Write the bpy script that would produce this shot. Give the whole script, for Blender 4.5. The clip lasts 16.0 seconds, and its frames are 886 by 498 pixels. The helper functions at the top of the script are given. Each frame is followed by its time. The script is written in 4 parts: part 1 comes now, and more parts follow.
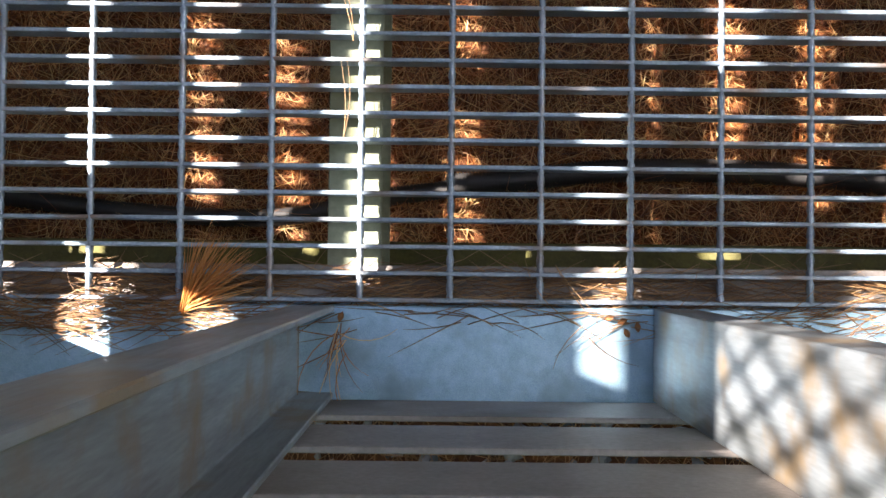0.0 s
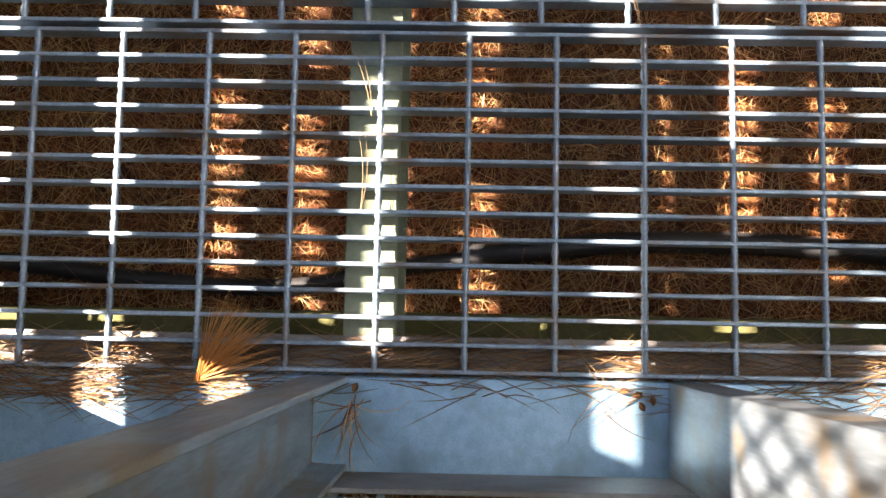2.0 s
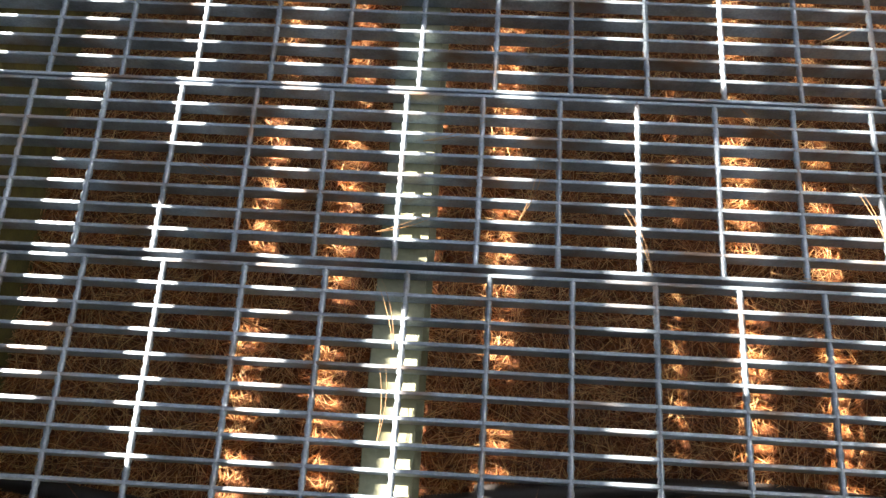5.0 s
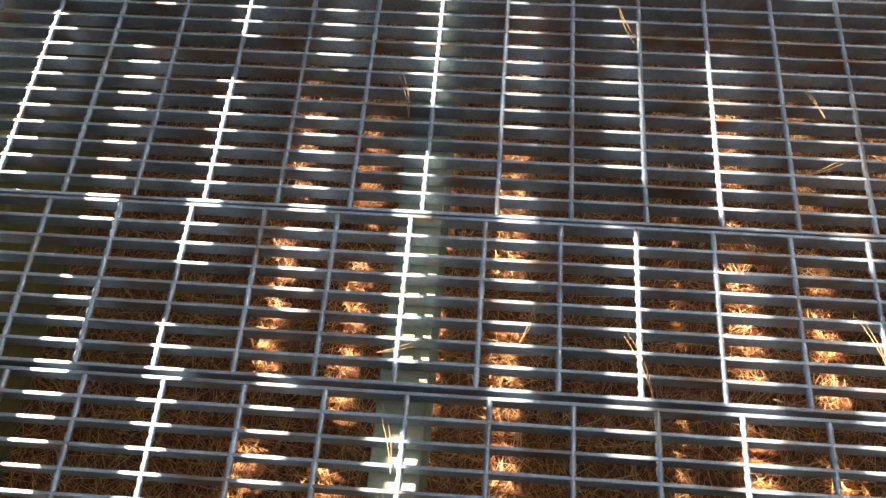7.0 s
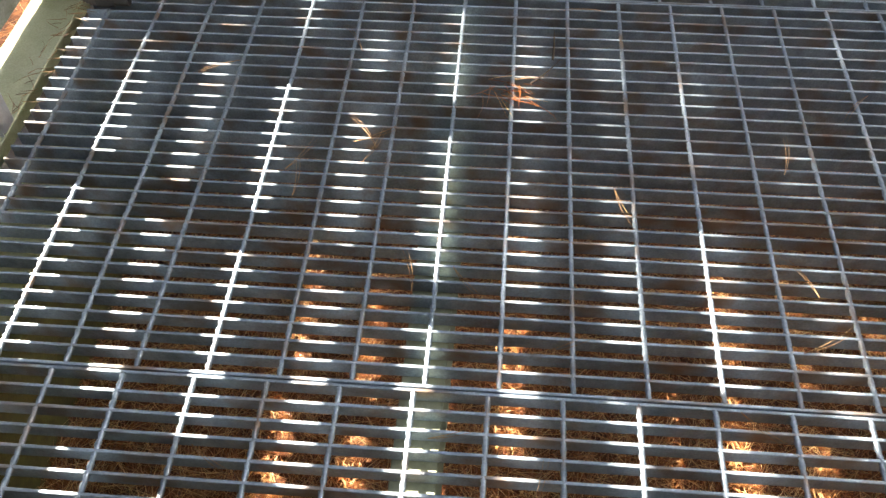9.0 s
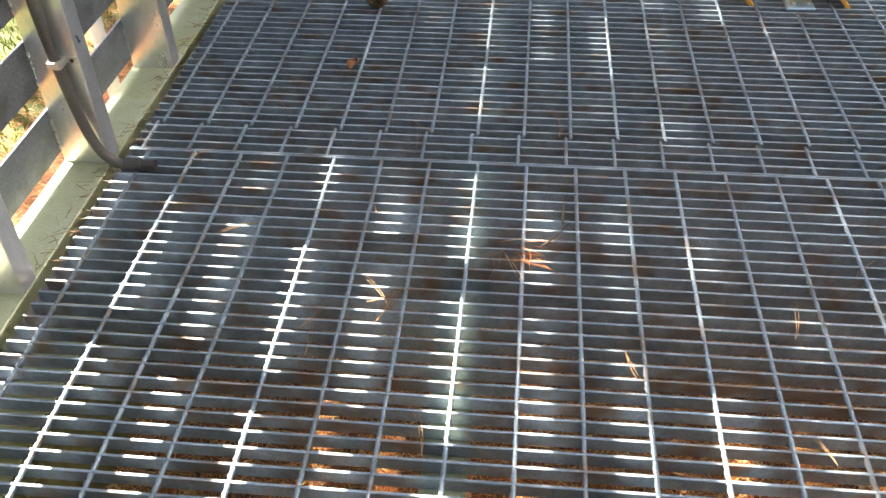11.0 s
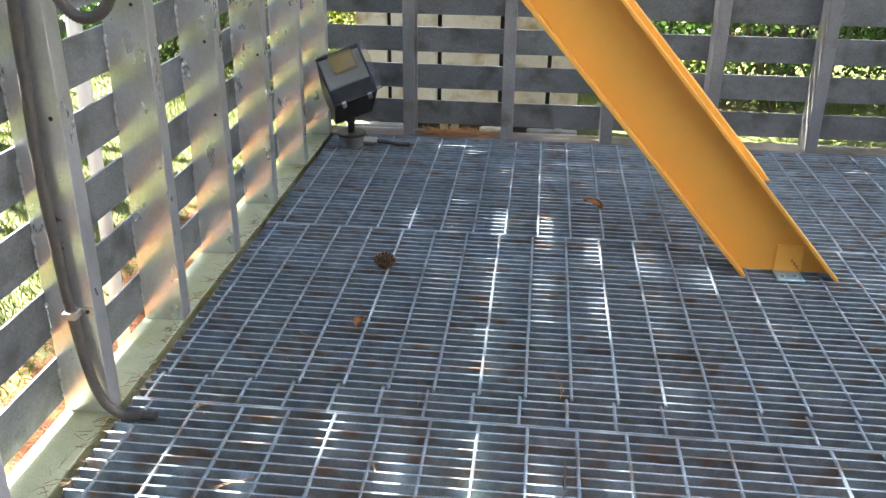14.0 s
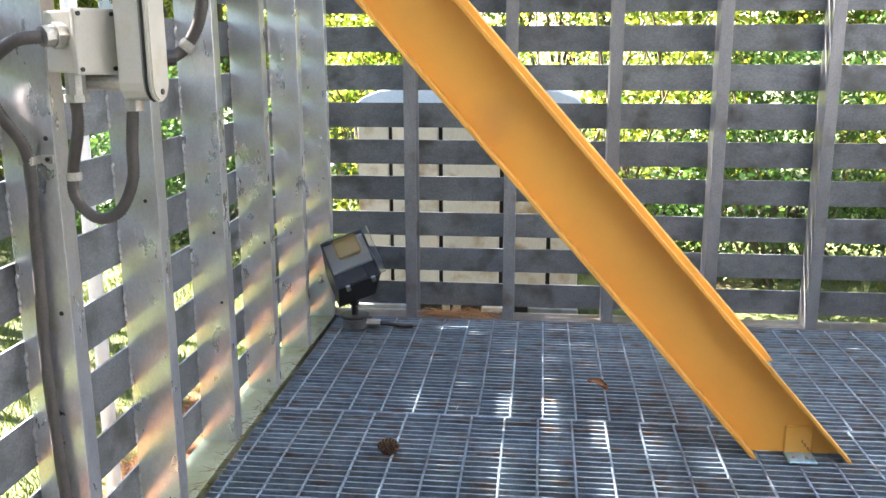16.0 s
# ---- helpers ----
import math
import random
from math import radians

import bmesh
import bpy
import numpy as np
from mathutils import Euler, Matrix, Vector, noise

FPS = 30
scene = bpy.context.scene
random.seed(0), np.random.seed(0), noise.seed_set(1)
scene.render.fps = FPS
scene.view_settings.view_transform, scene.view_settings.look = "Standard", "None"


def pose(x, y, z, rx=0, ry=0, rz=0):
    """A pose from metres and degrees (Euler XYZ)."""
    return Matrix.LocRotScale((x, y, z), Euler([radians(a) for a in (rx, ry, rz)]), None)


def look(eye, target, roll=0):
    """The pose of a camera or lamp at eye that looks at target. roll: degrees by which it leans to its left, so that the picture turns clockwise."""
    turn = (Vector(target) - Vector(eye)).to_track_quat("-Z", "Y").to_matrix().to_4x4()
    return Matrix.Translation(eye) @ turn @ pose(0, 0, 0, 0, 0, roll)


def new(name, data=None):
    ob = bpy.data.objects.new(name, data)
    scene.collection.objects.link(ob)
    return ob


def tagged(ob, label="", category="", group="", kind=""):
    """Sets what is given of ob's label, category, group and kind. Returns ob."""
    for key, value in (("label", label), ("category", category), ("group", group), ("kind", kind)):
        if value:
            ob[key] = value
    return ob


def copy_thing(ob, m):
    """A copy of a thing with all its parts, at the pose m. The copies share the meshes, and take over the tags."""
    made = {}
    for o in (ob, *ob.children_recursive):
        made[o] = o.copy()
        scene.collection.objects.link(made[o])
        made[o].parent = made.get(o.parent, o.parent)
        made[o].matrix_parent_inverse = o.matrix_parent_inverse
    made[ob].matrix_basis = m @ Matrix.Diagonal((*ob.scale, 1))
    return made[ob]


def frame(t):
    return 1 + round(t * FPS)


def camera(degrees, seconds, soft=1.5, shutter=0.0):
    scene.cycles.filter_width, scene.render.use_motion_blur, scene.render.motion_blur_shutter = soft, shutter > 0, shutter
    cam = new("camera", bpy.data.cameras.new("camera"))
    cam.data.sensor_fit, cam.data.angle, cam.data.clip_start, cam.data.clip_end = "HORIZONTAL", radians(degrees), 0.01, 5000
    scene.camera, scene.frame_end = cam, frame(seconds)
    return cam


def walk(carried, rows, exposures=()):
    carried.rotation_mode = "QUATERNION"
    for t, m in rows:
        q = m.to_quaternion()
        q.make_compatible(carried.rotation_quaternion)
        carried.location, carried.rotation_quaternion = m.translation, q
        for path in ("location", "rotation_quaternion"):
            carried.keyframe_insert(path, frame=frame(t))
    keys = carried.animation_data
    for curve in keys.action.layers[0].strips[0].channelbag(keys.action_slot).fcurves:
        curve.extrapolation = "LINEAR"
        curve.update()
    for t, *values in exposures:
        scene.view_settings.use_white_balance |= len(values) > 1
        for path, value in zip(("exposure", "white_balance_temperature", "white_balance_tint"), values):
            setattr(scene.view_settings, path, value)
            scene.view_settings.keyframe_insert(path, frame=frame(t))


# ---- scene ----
cam = camera(53.2, 16.0)

PATH = [
    (0, (0.092, -0.201, 0.995), (0.095, -0.165, -1.005), 5.4),
    (0.5, (0.092, -0.199, 0.998), (0.082, -0.124, -1.001), -6.2),
    (1, (0.091, -0.199, 0.999), (0.081, -0.092, -0.998), -4.5),
    (1.5, (0.095, -0.198, 1.001), (0.07, -0.055, -0.993), -9.3),
    (2, (0.094, -0.197, 1.004), (0.057, -0.009, -0.986), -10.1),
    (2.5, (0.095, -0.198, 1.007), (0.042, 0.061, -0.975), -10.2),
    (3, (0.095, -0.198, 1.013), (0.034, 0.156, -0.955), -8.4),
    (3.5, (0.093, -0.201, 1.015), (0.033, 0.229, -0.937), -6.4),
    (4, (0.092, -0.199, 1.02), (0.025, 0.299, -0.916), -5.9),
    (4.5, (0.092, -0.202, 1.024), (0.012, 0.404, -0.88), -5.1),
    (4.7, (0.085, -0.209, 1.027), (0.011, 0.443, -0.862), -3.7),
    (6.8, (0.093, -0.21, 1.035), (-0.013, 0.721, -0.731), -2.4),
    (7, (0.096, -0.21, 1.038), (-0.018, 0.745, -0.716), -2.8),
    (7.5, (0.091, -0.208, 1.042), (-0.019, 0.805, -0.679), -2.1),
    (8, (0.089, -0.21, 1.041), (-0.021, 0.878, -0.634), -1.6),
    (8.5, (0.089, -0.212, 1.047), (-0.023, 0.96, -0.569), -1.2),
    (9, (0.081, -0.211, 1.054), (-0.035, 1.057, -0.489), -0.9),
    (9.2, (0.094, -0.214, 1.056), (-0.043, 1.09, -0.454), -1.6),
    (11.3, (0.081, -0.209, 1.075), (-0.087, 1.332, -0.188), -0.9),
    (11.5, (0.084, -0.213, 1.076), (-0.089, 1.352, -0.158), -0.8),
    (12, (0.084, -0.215, 1.08), (-0.094, 1.408, -0.075), -0.5),
    (12.5, (0.082, -0.217, 1.084), (-0.098, 1.464, 0.016), 0.1),
    (13, (0.082, -0.218, 1.089), (-0.102, 1.523, 0.123), 0.7),
    (13.5, (0.082, -0.219, 1.091), (-0.109, 1.553, 0.185), 0.7),
    (14, (0.081, -0.22, 1.097), (-0.113, 1.591, 0.271), 0.6),
    (14.5, (0.082, -0.224, 1.114), (-0.122, 1.639, 0.417), 0.2),
    (15, (0.078, -0.226, 1.122), (-0.134, 1.679, 0.552), -0.2),
    (15.5, (0.076, -0.228, 1.126), (-0.137, 1.695, 0.619), -0.3),
    (16, (0.078, -0.229, 1.129), (-0.135, 1.706, 0.674), -0.2),
]
walk(cam, [(t, look(eye, target, roll)) for t, eye, target, roll in PATH], exposures=[(0, 3.02, 6900, 19), (2.5, 3.15, 7300, 19), (4.5, 3.17, 7600, 19), (9, 3.5, 7700, 17), (12, 4.22, 7500, 15), (14, 4.3, 7000, 15), (16, 4.4, 6700, 17)])

# ---- world and sun ----
SUN = Vector((-0.949, 0.375, 1.0)).normalized()
world = bpy.data.worlds.new("world")
scene.world = world
world.use_nodes = True
wn = world.node_tree
sky = wn.nodes.new("ShaderNodeTexSky")
sky.sky_type, sky.sun_disc = "NISHITA", False
sky.sun_elevation = math.asin(SUN.z)
sky.sun_rotation = math.atan2(SUN.x, SUN.y)
wn.nodes["Background"].inputs[1].default_value = 0.05
wn.links.new(sky.outputs[0], wn.nodes["Background"].inputs[0])
sun_data = bpy.data.lights.new("sun", "SUN")
sun_data.energy, sun_data.angle, sun_data.color = 5.0, radians(0.53), (1.0, 0.94, 0.85)
new("sun", sun_data).matrix_world = look(SUN * 30, (0, 0, 0))

# ---- materials ----
def material(name, colour, colour2=None, rough=0.6, metal=0.0, scale=20.0, fine=200.0, bump=0.15, stretch=(1, 1, 1), stain=None, stain_scale=2.0, piece=0.0, translucent=0.0, stain_low=0.5, grain_mix=0.3):
    """A surface with grain at a fine scale, blotches at a coarse one and, where asked, stains and a change from piece to piece."""
    m = bpy.data.materials.new(name)
    m.use_nodes = True
    nt = m.node_tree
    n, l = nt.nodes, nt.links
    b = n["Principled BSDF"]
    co = n.new("ShaderNodeTexCoord")
    mp = n.new("ShaderNodeMapping")
    mp.inputs["Scale"].default_value = stretch
    where = co.outputs["Object"]
    if piece:
        info = n.new("ShaderNodeObjectInfo")
        apart = n.new("ShaderNodeVectorMath")
        apart.operation = "MULTIPLY_ADD"
        apart.inputs[1].default_value = (31.0, 47.0, 19.0)
        l.new(info.outputs["Random"], apart.inputs[0])
        l.new(where, apart.inputs[2])
        where = apart.outputs[0]
    l.new(where, mp.inputs["Vector"])
    big = n.new("ShaderNodeTexNoise")
    big.inputs["Scale"].default_value, big.inputs["Detail"].default_value, big.inputs["Roughness"].default_value = scale, 5, 0.65
    small = n.new("ShaderNodeTexNoise")
    small.inputs["Scale"].default_value, small.inputs["Detail"].default_value = fine, 3
    l.new(mp.outputs[0], big.inputs["Vector"])
    l.new(mp.outputs[0], small.inputs["Vector"])
    ramp = n.new("ShaderNodeMapRange")
    ramp.inputs["From Min"].default_value, ramp.inputs["From Max"].default_value = 0.3, 0.7
    l.new(big.outputs["Fac"], ramp.inputs["Value"])
    mix = n.new("ShaderNodeMix")
    mix.data_type = "RGBA"
    c2 = colour2 or tuple(c * 0.7 for c in colour)
    mix.inputs["A"].default_value, mix.inputs["B"].default_value = (*colour, 1), (*c2, 1)
    l.new(ramp.outputs[0], mix.inputs["Factor"])
    out = mix.outputs["Result"]
    grain = n.new("ShaderNodeMix")
    grain.data_type, grain.blend_type = "RGBA", "OVERLAY"
    grain.inputs["Factor"].default_value = grain_mix
    l.new(out, grain.inputs["A"])
    l.new(small.outputs["Fac"], grain.inputs["B"])
    out = grain.outputs["Result"]
    if stain:
        st = n.new("ShaderNodeTexNoise")
        st.inputs["Scale"].default_value, st.inputs["Detail"].default_value = stain_scale, 6
        l.new(where, st.inputs["Vector"])
        sr = n.new("ShaderNodeMapRange")
        sr.inputs["From Min"].default_value, sr.inputs["From Max"].default_value = stain_low, stain_low + 0.18
        l.new(st.outputs["Fac"], sr.inputs["Value"])
        sm = n.new("ShaderNodeMix")
        sm.data_type = "RGBA"
        sm.inputs["B"].default_value = (*stain, 1)
        l.new(out, sm.inputs["A"])
        l.new(sr.outputs[0], sm.inputs["Factor"])
        out = sm.outputs["Result"]
    if piece:
        hsv = n.new("ShaderNodeHueSaturation")
        pr = n.new("ShaderNodeMapRange")
        pr.inputs["To Min"].default_value, pr.inputs["To Max"].default_value = 1 - piece, 1 + piece
        l.new(info.outputs["Random"], pr.inputs["Value"])
        l.new(pr.outputs[0], hsv.inputs["Value"])
        l.new(out, hsv.inputs["Color"])
        out = hsv.outputs["Color"]
    l.new(out, b.inputs["Base Color"])
    rr = n.new("ShaderNodeMapRange")
    rr.inputs["To Min"].default_value, rr.inputs["To Max"].default_value = max(0.05, rough - 0.12), min(1, rough + 0.12)
    l.new(big.outputs["Fac"], rr.inputs["Value"])
    l.new(rr.outputs[0], b.inputs["Roughness"])
    b.inputs["Metallic"].default_value = metal
    if bump:
        bp = n.new("ShaderNodeBump")
        bp.inputs["Strength"].default_value, bp.inputs["Distance"].default_value = bump, 0.002
        l.new(small.outputs["Fac"], bp.inputs["Height"])
        l.new(bp.outputs[0], b.inputs["Normal"])
    if translucent:
        tr = n.new("ShaderNodeBsdfTranslucent")
        ms = n.new("ShaderNodeMixShader")
        ms.inputs[0].default_value = translucent
        l.new(out, tr.inputs["Color"])
        l.new(b.outputs[0], ms.inputs[1])
        l.new(tr.outputs[0], ms.inputs[2])
        l.new(ms.outputs[0], n["Material Output"].inputs["Surface"])
    return m


def island_material(name, dark, mid, light, rough=0.6, translucent=0.0):
    """For joined needles, leaves, blades and stones: each island takes its own colour."""
    m = bpy.data.materials.new(name)
    m.use_nodes = True
    n, l = m.node_tree.nodes, m.node_tree.links
    b = n["Principled BSDF"]
    geo = n.new("ShaderNodeNewGeometry")
    ramp = n.new("ShaderNodeValToRGB")
    e = ramp.color_ramp.elements
    e[0].color, e[1].color = (*dark, 1), (*light, 1)
    e.new(0.5).color = (*mid, 1)
    l.new(geo.outputs["Random Per Island"], ramp.inputs[0])
    l.new(ramp.outputs[0], b.inputs["Base Color"])
    b.inputs["Roughness"].default_value = rough
    if translucent:
        tr = n.new("ShaderNodeBsdfTranslucent")
        ms = n.new("ShaderNodeMixShader")
        ms.inputs[0].default_value = translucent
        l.new(ramp.outputs[0], tr.inputs["Color"])
        l.new(b.outputs[0], ms.inputs[1])
        l.new(tr.outputs[0], ms.inputs[2])
        l.new(ms.outputs[0], n["Material Output"].inputs["Surface"])
    return m


GALV = material("galvanised_grating", (0.27, 0.355, 0.44), (0.15, 0.20, 0.25), rough=0.46, metal=0.4, scale=26, fine=300, bump=0.35, stain=(0.17, 0.13, 0.105), stain_scale=12, stain_low=0.52, piece=0.2, grain_mix=0.45)
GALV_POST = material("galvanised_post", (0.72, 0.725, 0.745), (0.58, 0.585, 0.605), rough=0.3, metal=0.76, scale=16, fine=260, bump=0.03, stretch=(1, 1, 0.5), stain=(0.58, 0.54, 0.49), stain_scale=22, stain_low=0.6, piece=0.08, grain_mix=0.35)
# Near and back posts: same galvanised steel, their shade put into the colour.
GALV_NEAR = material("streaked_post_shaded", (0.33, 0.39, 0.44), (0.15, 0.165, 0.17), rough=0.42, metal=0.55, scale=22, fine=300, bump=0.1, stretch=(1, 1, 0.12), stain=(0.26, 0.20, 0.13), stain_scale=16, stain_low=0.5, piece=0.05)
GALV_BACK = material("back_post_shaded", (0.36, 0.37, 0.39), (0.25, 0.26, 0.28), rough=0.4, metal=0.65, scale=9, fine=240, bump=0.25, stretch=(1, 1, 0.5), stain=(0.2, 0.18, 0.15), stain_scale=9, stain_low=0.58, piece=0.1)
GALV_SLAT = material("galvanised_slat", (0.26, 0.285, 0.31), (0.155, 0.17, 0.185), rough=0.48, metal=0.55, scale=11, fine=200, bump=0.2, stretch=(0.6, 0.6, 1), stain=(0.10, 0.105, 0.10), stain_scale=9, stain_low=0.52, piece=0.14, grain_mix=0.45)
# The blue sky mirrored in the plate is put into this base colour.
GALV_PLATE = material("galvanised_sky_blue", (0.39, 0.60, 0.77), (0.27, 0.46, 0.61), rough=0.40, metal=0.7, scale=55, fine=900, bump=0.12, stain=(0.22, 0.34, 0.42), stain_scale=11, stain_low=0.5, grain_mix=0.5)
ALGAE_PLATE = material("algae_sill", (0.46, 0.50, 0.36), (0.36, 0.41, 0.27), rough=0.5, metal=0.3, scale=12, fine=300, bump=0.25, stain=(0.30, 0.32, 0.14), stain_scale=4, stain_low=0.52)
# Brown patina plus shade put into the colour, chiefly for the near slats.
GALV_PATINA_SHADED = material("brown_patina_shaded_steel", (0.25, 0.235, 0.225), (0.16, 0.145, 0.135), rough=0.55, metal=0.3, scale=6, fine=200, bump=0.15, stain=(0.11, 0.085, 0.06), stain_scale=5, stain_low=0.5, piece=0.08)
OLIVE = material("algae_steel", (0.26, 0.29, 0.21), (0.16, 0.19, 0.13), rough=0.7, metal=0.1, scale=12, fine=160, stain=(0.14, 0.14, 0.07), stain_scale=8)
MOSS = material("mossy_concrete", (0.13, 0.125, 0.035), (0.07, 0.065, 0.03), rough=0.95, scale=25, fine=240, bump=0.8)
ORANGE = material("orange_paint", (0.84, 0.43, 0.08), (0.78, 0.39, 0.07), rough=0.42, scale=3, fine=300, bump=0.05, stain=(0.66, 0.33, 0.08), stain_scale=3, stain_low=0.62, grain_mix=0.1)
BLACK = material("black_metal", (0.018, 0.018, 0.02), (0.03, 0.03, 0.032), rough=0.45, scale=20, fine=200)
RUBBER = material("grey_brown_conduit", (0.085, 0.075, 0.07), (0.06, 0.055, 0.055), rough=0.5, scale=30, fine=200)
BLACK_HOSE = material("black_conduit", (0.02, 0.02, 0.022), (0.03, 0.03, 0.03), rough=0.5, scale=30, fine=200)
BOX_GREY = material("light_grey_enamel", (0.55, 0.54, 0.48), (0.48, 0.47, 0.42), rough=0.45, scale=8, fine=200, bump=0.08, stain=(0.42, 0.38, 0.28), stain_scale=12, stain_low=0.62, grain_mix=0.08)
ZINC = material("zinc_fitting", (0.55, 0.54, 0.50), (0.40, 0.39, 0.36), rough=0.4, metal=0.7, scale=40, fine=300)
CREAM = material("cream_board", (0.62, 0.55, 0.42), (0.52, 0.45, 0.33), rough=0.7, scale=5, fine=120, stretch=(1, 1, 0.4), stain=(0.36, 0.24, 0.11), stain_scale=9, stain_low=0.53, piece=0.06, grain_mix=0.2)
WHITE = material("white_plastic", (0.78, 0.79, 0.80), (0.70, 0.71, 0.72), rough=0.4, scale=6, fine=120, bump=0.05, grain_mix=0.1)
PANEL = material("weathered_panel", (0.27, 0.28, 0.27), (0.19, 0.20, 0.19), rough=0.6, scale=6, fine=120, bump=0.1, stain=(0.14, 0.11, 0.07), stain_scale=7, stain_low=0.5)
ROOF = material("pale_blue_cover", (0.60, 0.68, 0.75), (0.50, 0.58, 0.66), rough=0.35, scale=6, fine=120, bump=0.05)
DIRT = material("brown_litter_soil", (0.13, 0.042, 0.012), (0.06, 0.02, 0.006), rough=0.95, scale=18, fine=220, bump=0.9, stain=(0.22, 0.08, 0.02), stain_scale=40, stain_low=0.5)
GROUND = material("lawn_soil", (0.05, 0.07, 0.014), (0.04, 0.052, 0.012), rough=0.95, scale=3, fine=90, bump=0.8, stain=(0.06, 0.038, 0.016), stain_scale=0.9, stain_low=0.56)
BARK = material("bark", (0.11, 0.085, 0.06), (0.06, 0.045, 0.035), rough=0.9, scale=8, fine=60, bump=0.8, stretch=(1, 1, 0.3))
NEEDLE = island_material("dry_needles", (0.06, 0.013, 0.004), (0.46, 0.155, 0.038), (0.95, 0.70, 0.34), rough=0.36)
NEEDLE_OUT = island_material("sunbaked_needles", (0.16, 0.065, 0.02), (0.36, 0.16, 0.05), (0.52, 0.28, 0.11), rough=0.6)
NEEDLE_PALE = island_material("bleached_needles", (0.10, 0.05, 0.022), (0.24, 0.13, 0.055), (0.40, 0.26, 0.13), rough=0.5)
LEAF = island_material("leaf", (0.035, 0.085, 0.010), (0.15, 0.21, 0.018), (0.36, 0.35, 0.04), rough=0.55, translucent=0.6)
LEAF_DARK = island_material("dark_leaf", (0.02, 0.06, 0.015), (0.04, 0.10, 0.02), (0.08, 0.15, 0.03), rough=0.45, translucent=0.35)
NEEDLE_ORANGE = island_material("orange_needles", (0.40, 0.16, 0.045), (0.52, 0.23, 0.065), (0.62, 0.32, 0.11), rough=0.45)
GRASS = island_material("grass", (0.055, 0.11, 0.010), (0.12, 0.18, 0.016), (0.22, 0.22, 0.028), rough=0.95, translucent=0.4)
STONE = island_material("gravel", (0.10, 0.10, 0.11), (0.20, 0.20, 0.21), (0.36, 0.35, 0.34), rough=0.8)
CONE = material("cone_scale", (0.13, 0.075, 0.04), (0.06, 0.035, 0.02), rough=0.8, scale=60, fine=300)
PALE_REFLECTOR = material("pale_reflector", (0.42, 0.43, 0.37), (0.34, 0.35, 0.30), rough=0.3, metal=0.2, scale=9, fine=150, bump=0.1)
YELLOW_LAMP = material("aged_reflector", (0.50, 0.36, 0.05), (0.46, 0.36, 0.12), rough=0.35, metal=0.1, scale=9, fine=150, bump=0.1)


def glass_material(name):
    m = bpy.data.materials.new(name)
    m.use_nodes = True
    b = m.node_tree.nodes["Principled BSDF"]
    b.inputs["Transmission Weight"].default_value, b.inputs["Roughness"].default_value, b.inputs["IOR"].default_value = 1.0, 0.05, 1.45
    return m


GLASS = glass_material("lamp_glass")


# ---- mesh helpers ----
def part(name, bm, mat, parent=None, label="", smooth=False):
    """Links a bmesh, or a ready mesh, as one mesh object, under a parent if there is one."""
    if isinstance(bm, bmesh.types.BMesh):
        me = bpy.data.meshes.new(name)
        bmesh.ops.recalc_face_normals(bm, faces=bm.faces)
        bm.to_mesh(me)
        bm.free()
    else:
        me = bm
    if not me.materials:
        me.materials.append(mat)
    if smooth:
        me.polygons.foreach_set("use_smooth", [True] * len(me.polygons))
    ob = new(name, me)
    if parent:
        ob.parent = parent
    if label:
        ob["label"] = label
    return ob


def thing(name, label, category, group="", at=None):
    ob = new(name)
    ob.empty_display_size = 0.05
    if at is not None:
        ob.matrix_basis = at
    return tagged(ob, label, category, group)


def add_box(bm, lo, hi, bevel=0.0, segments=1, m=None):
    r = bmesh.ops.create_cube(bm, size=1)
    vs = r["verts"]
    size = [h - l for l, h in zip(lo, hi)]
    mid = [(h + l) / 2 for l, h in zip(lo, hi)]
    for v in vs:
        v.co = Vector((v.co.x * size[0] + mid[0], v.co.y * size[1] + mid[1], v.co.z * size[2] + mid[2]))
    if bevel:
        es = list({e for v in vs for e in v.link_edges})
        r = bmesh.ops.bevel(bm, geom=es, offset=bevel, segments=segments, affect="EDGES", profile=0.6)
        vs = list({v for v in r["verts"]} | {v for v in vs if v.is_valid})
    if m is not None:
        bmesh.ops.transform(bm, matrix=m, verts=[v for v in vs if v.is_valid])
    return bm


def box(lo, hi, bevel=0.0, segments=1, m=None):
    return add_box(bmesh.new(), lo, hi, bevel, segments, m)


def add_cyl(bm, a, b, r1, r2=None, n=16, bevel=0.0):
    a, b = Vector(a), Vector(b)
    m = Matrix.Translation((a + b) / 2) @ (b - a).to_track_quat("Z", "Y").to_matrix().to_4x4()
    r = bmesh.ops.create_cone(bm, cap_ends=True, segments=n, radius1=r1, radius2=r1 if r2 is None else r2, depth=(b - a).length, matrix=m)
    if bevel:
        es = [e for e in {e for v in r["verts"] for e in v.link_edges} if any(len(f.verts) > 4 for f in e.link_faces)]
        bmesh.ops.bevel(bm, geom=es, offset=bevel, segments=2, affect="EDGES")
    return bm


def cyl(a, b, r1, r2=None, n=16, bevel=0.0):
    return add_cyl(bmesh.new(), a, b, r1, r2, n, bevel)


def prism(profile, length, m=None, bevel=0.0):
    """A closed profile in x, y drawn out along z."""
    bm = bmesh.new()
    lo = [bm.verts.new((x, y, 0)) for x, y in profile]
    hi = [bm.verts.new((x, y, length)) for x, y in profile]
    n = len(profile)
    bm.faces.new(lo[::-1])
    bm.faces.new(hi)
    for i in range(n):
        bm.faces.new((lo[i], lo[(i + 1) % n], hi[(i + 1) % n], hi[i]))
    if bevel:
        bmesh.ops.bevel(bm, geom=list(bm.edges), offset=bevel, segments=1, affect="EDGES")
    if m is not None:
        bm.transform(m)
    return bm


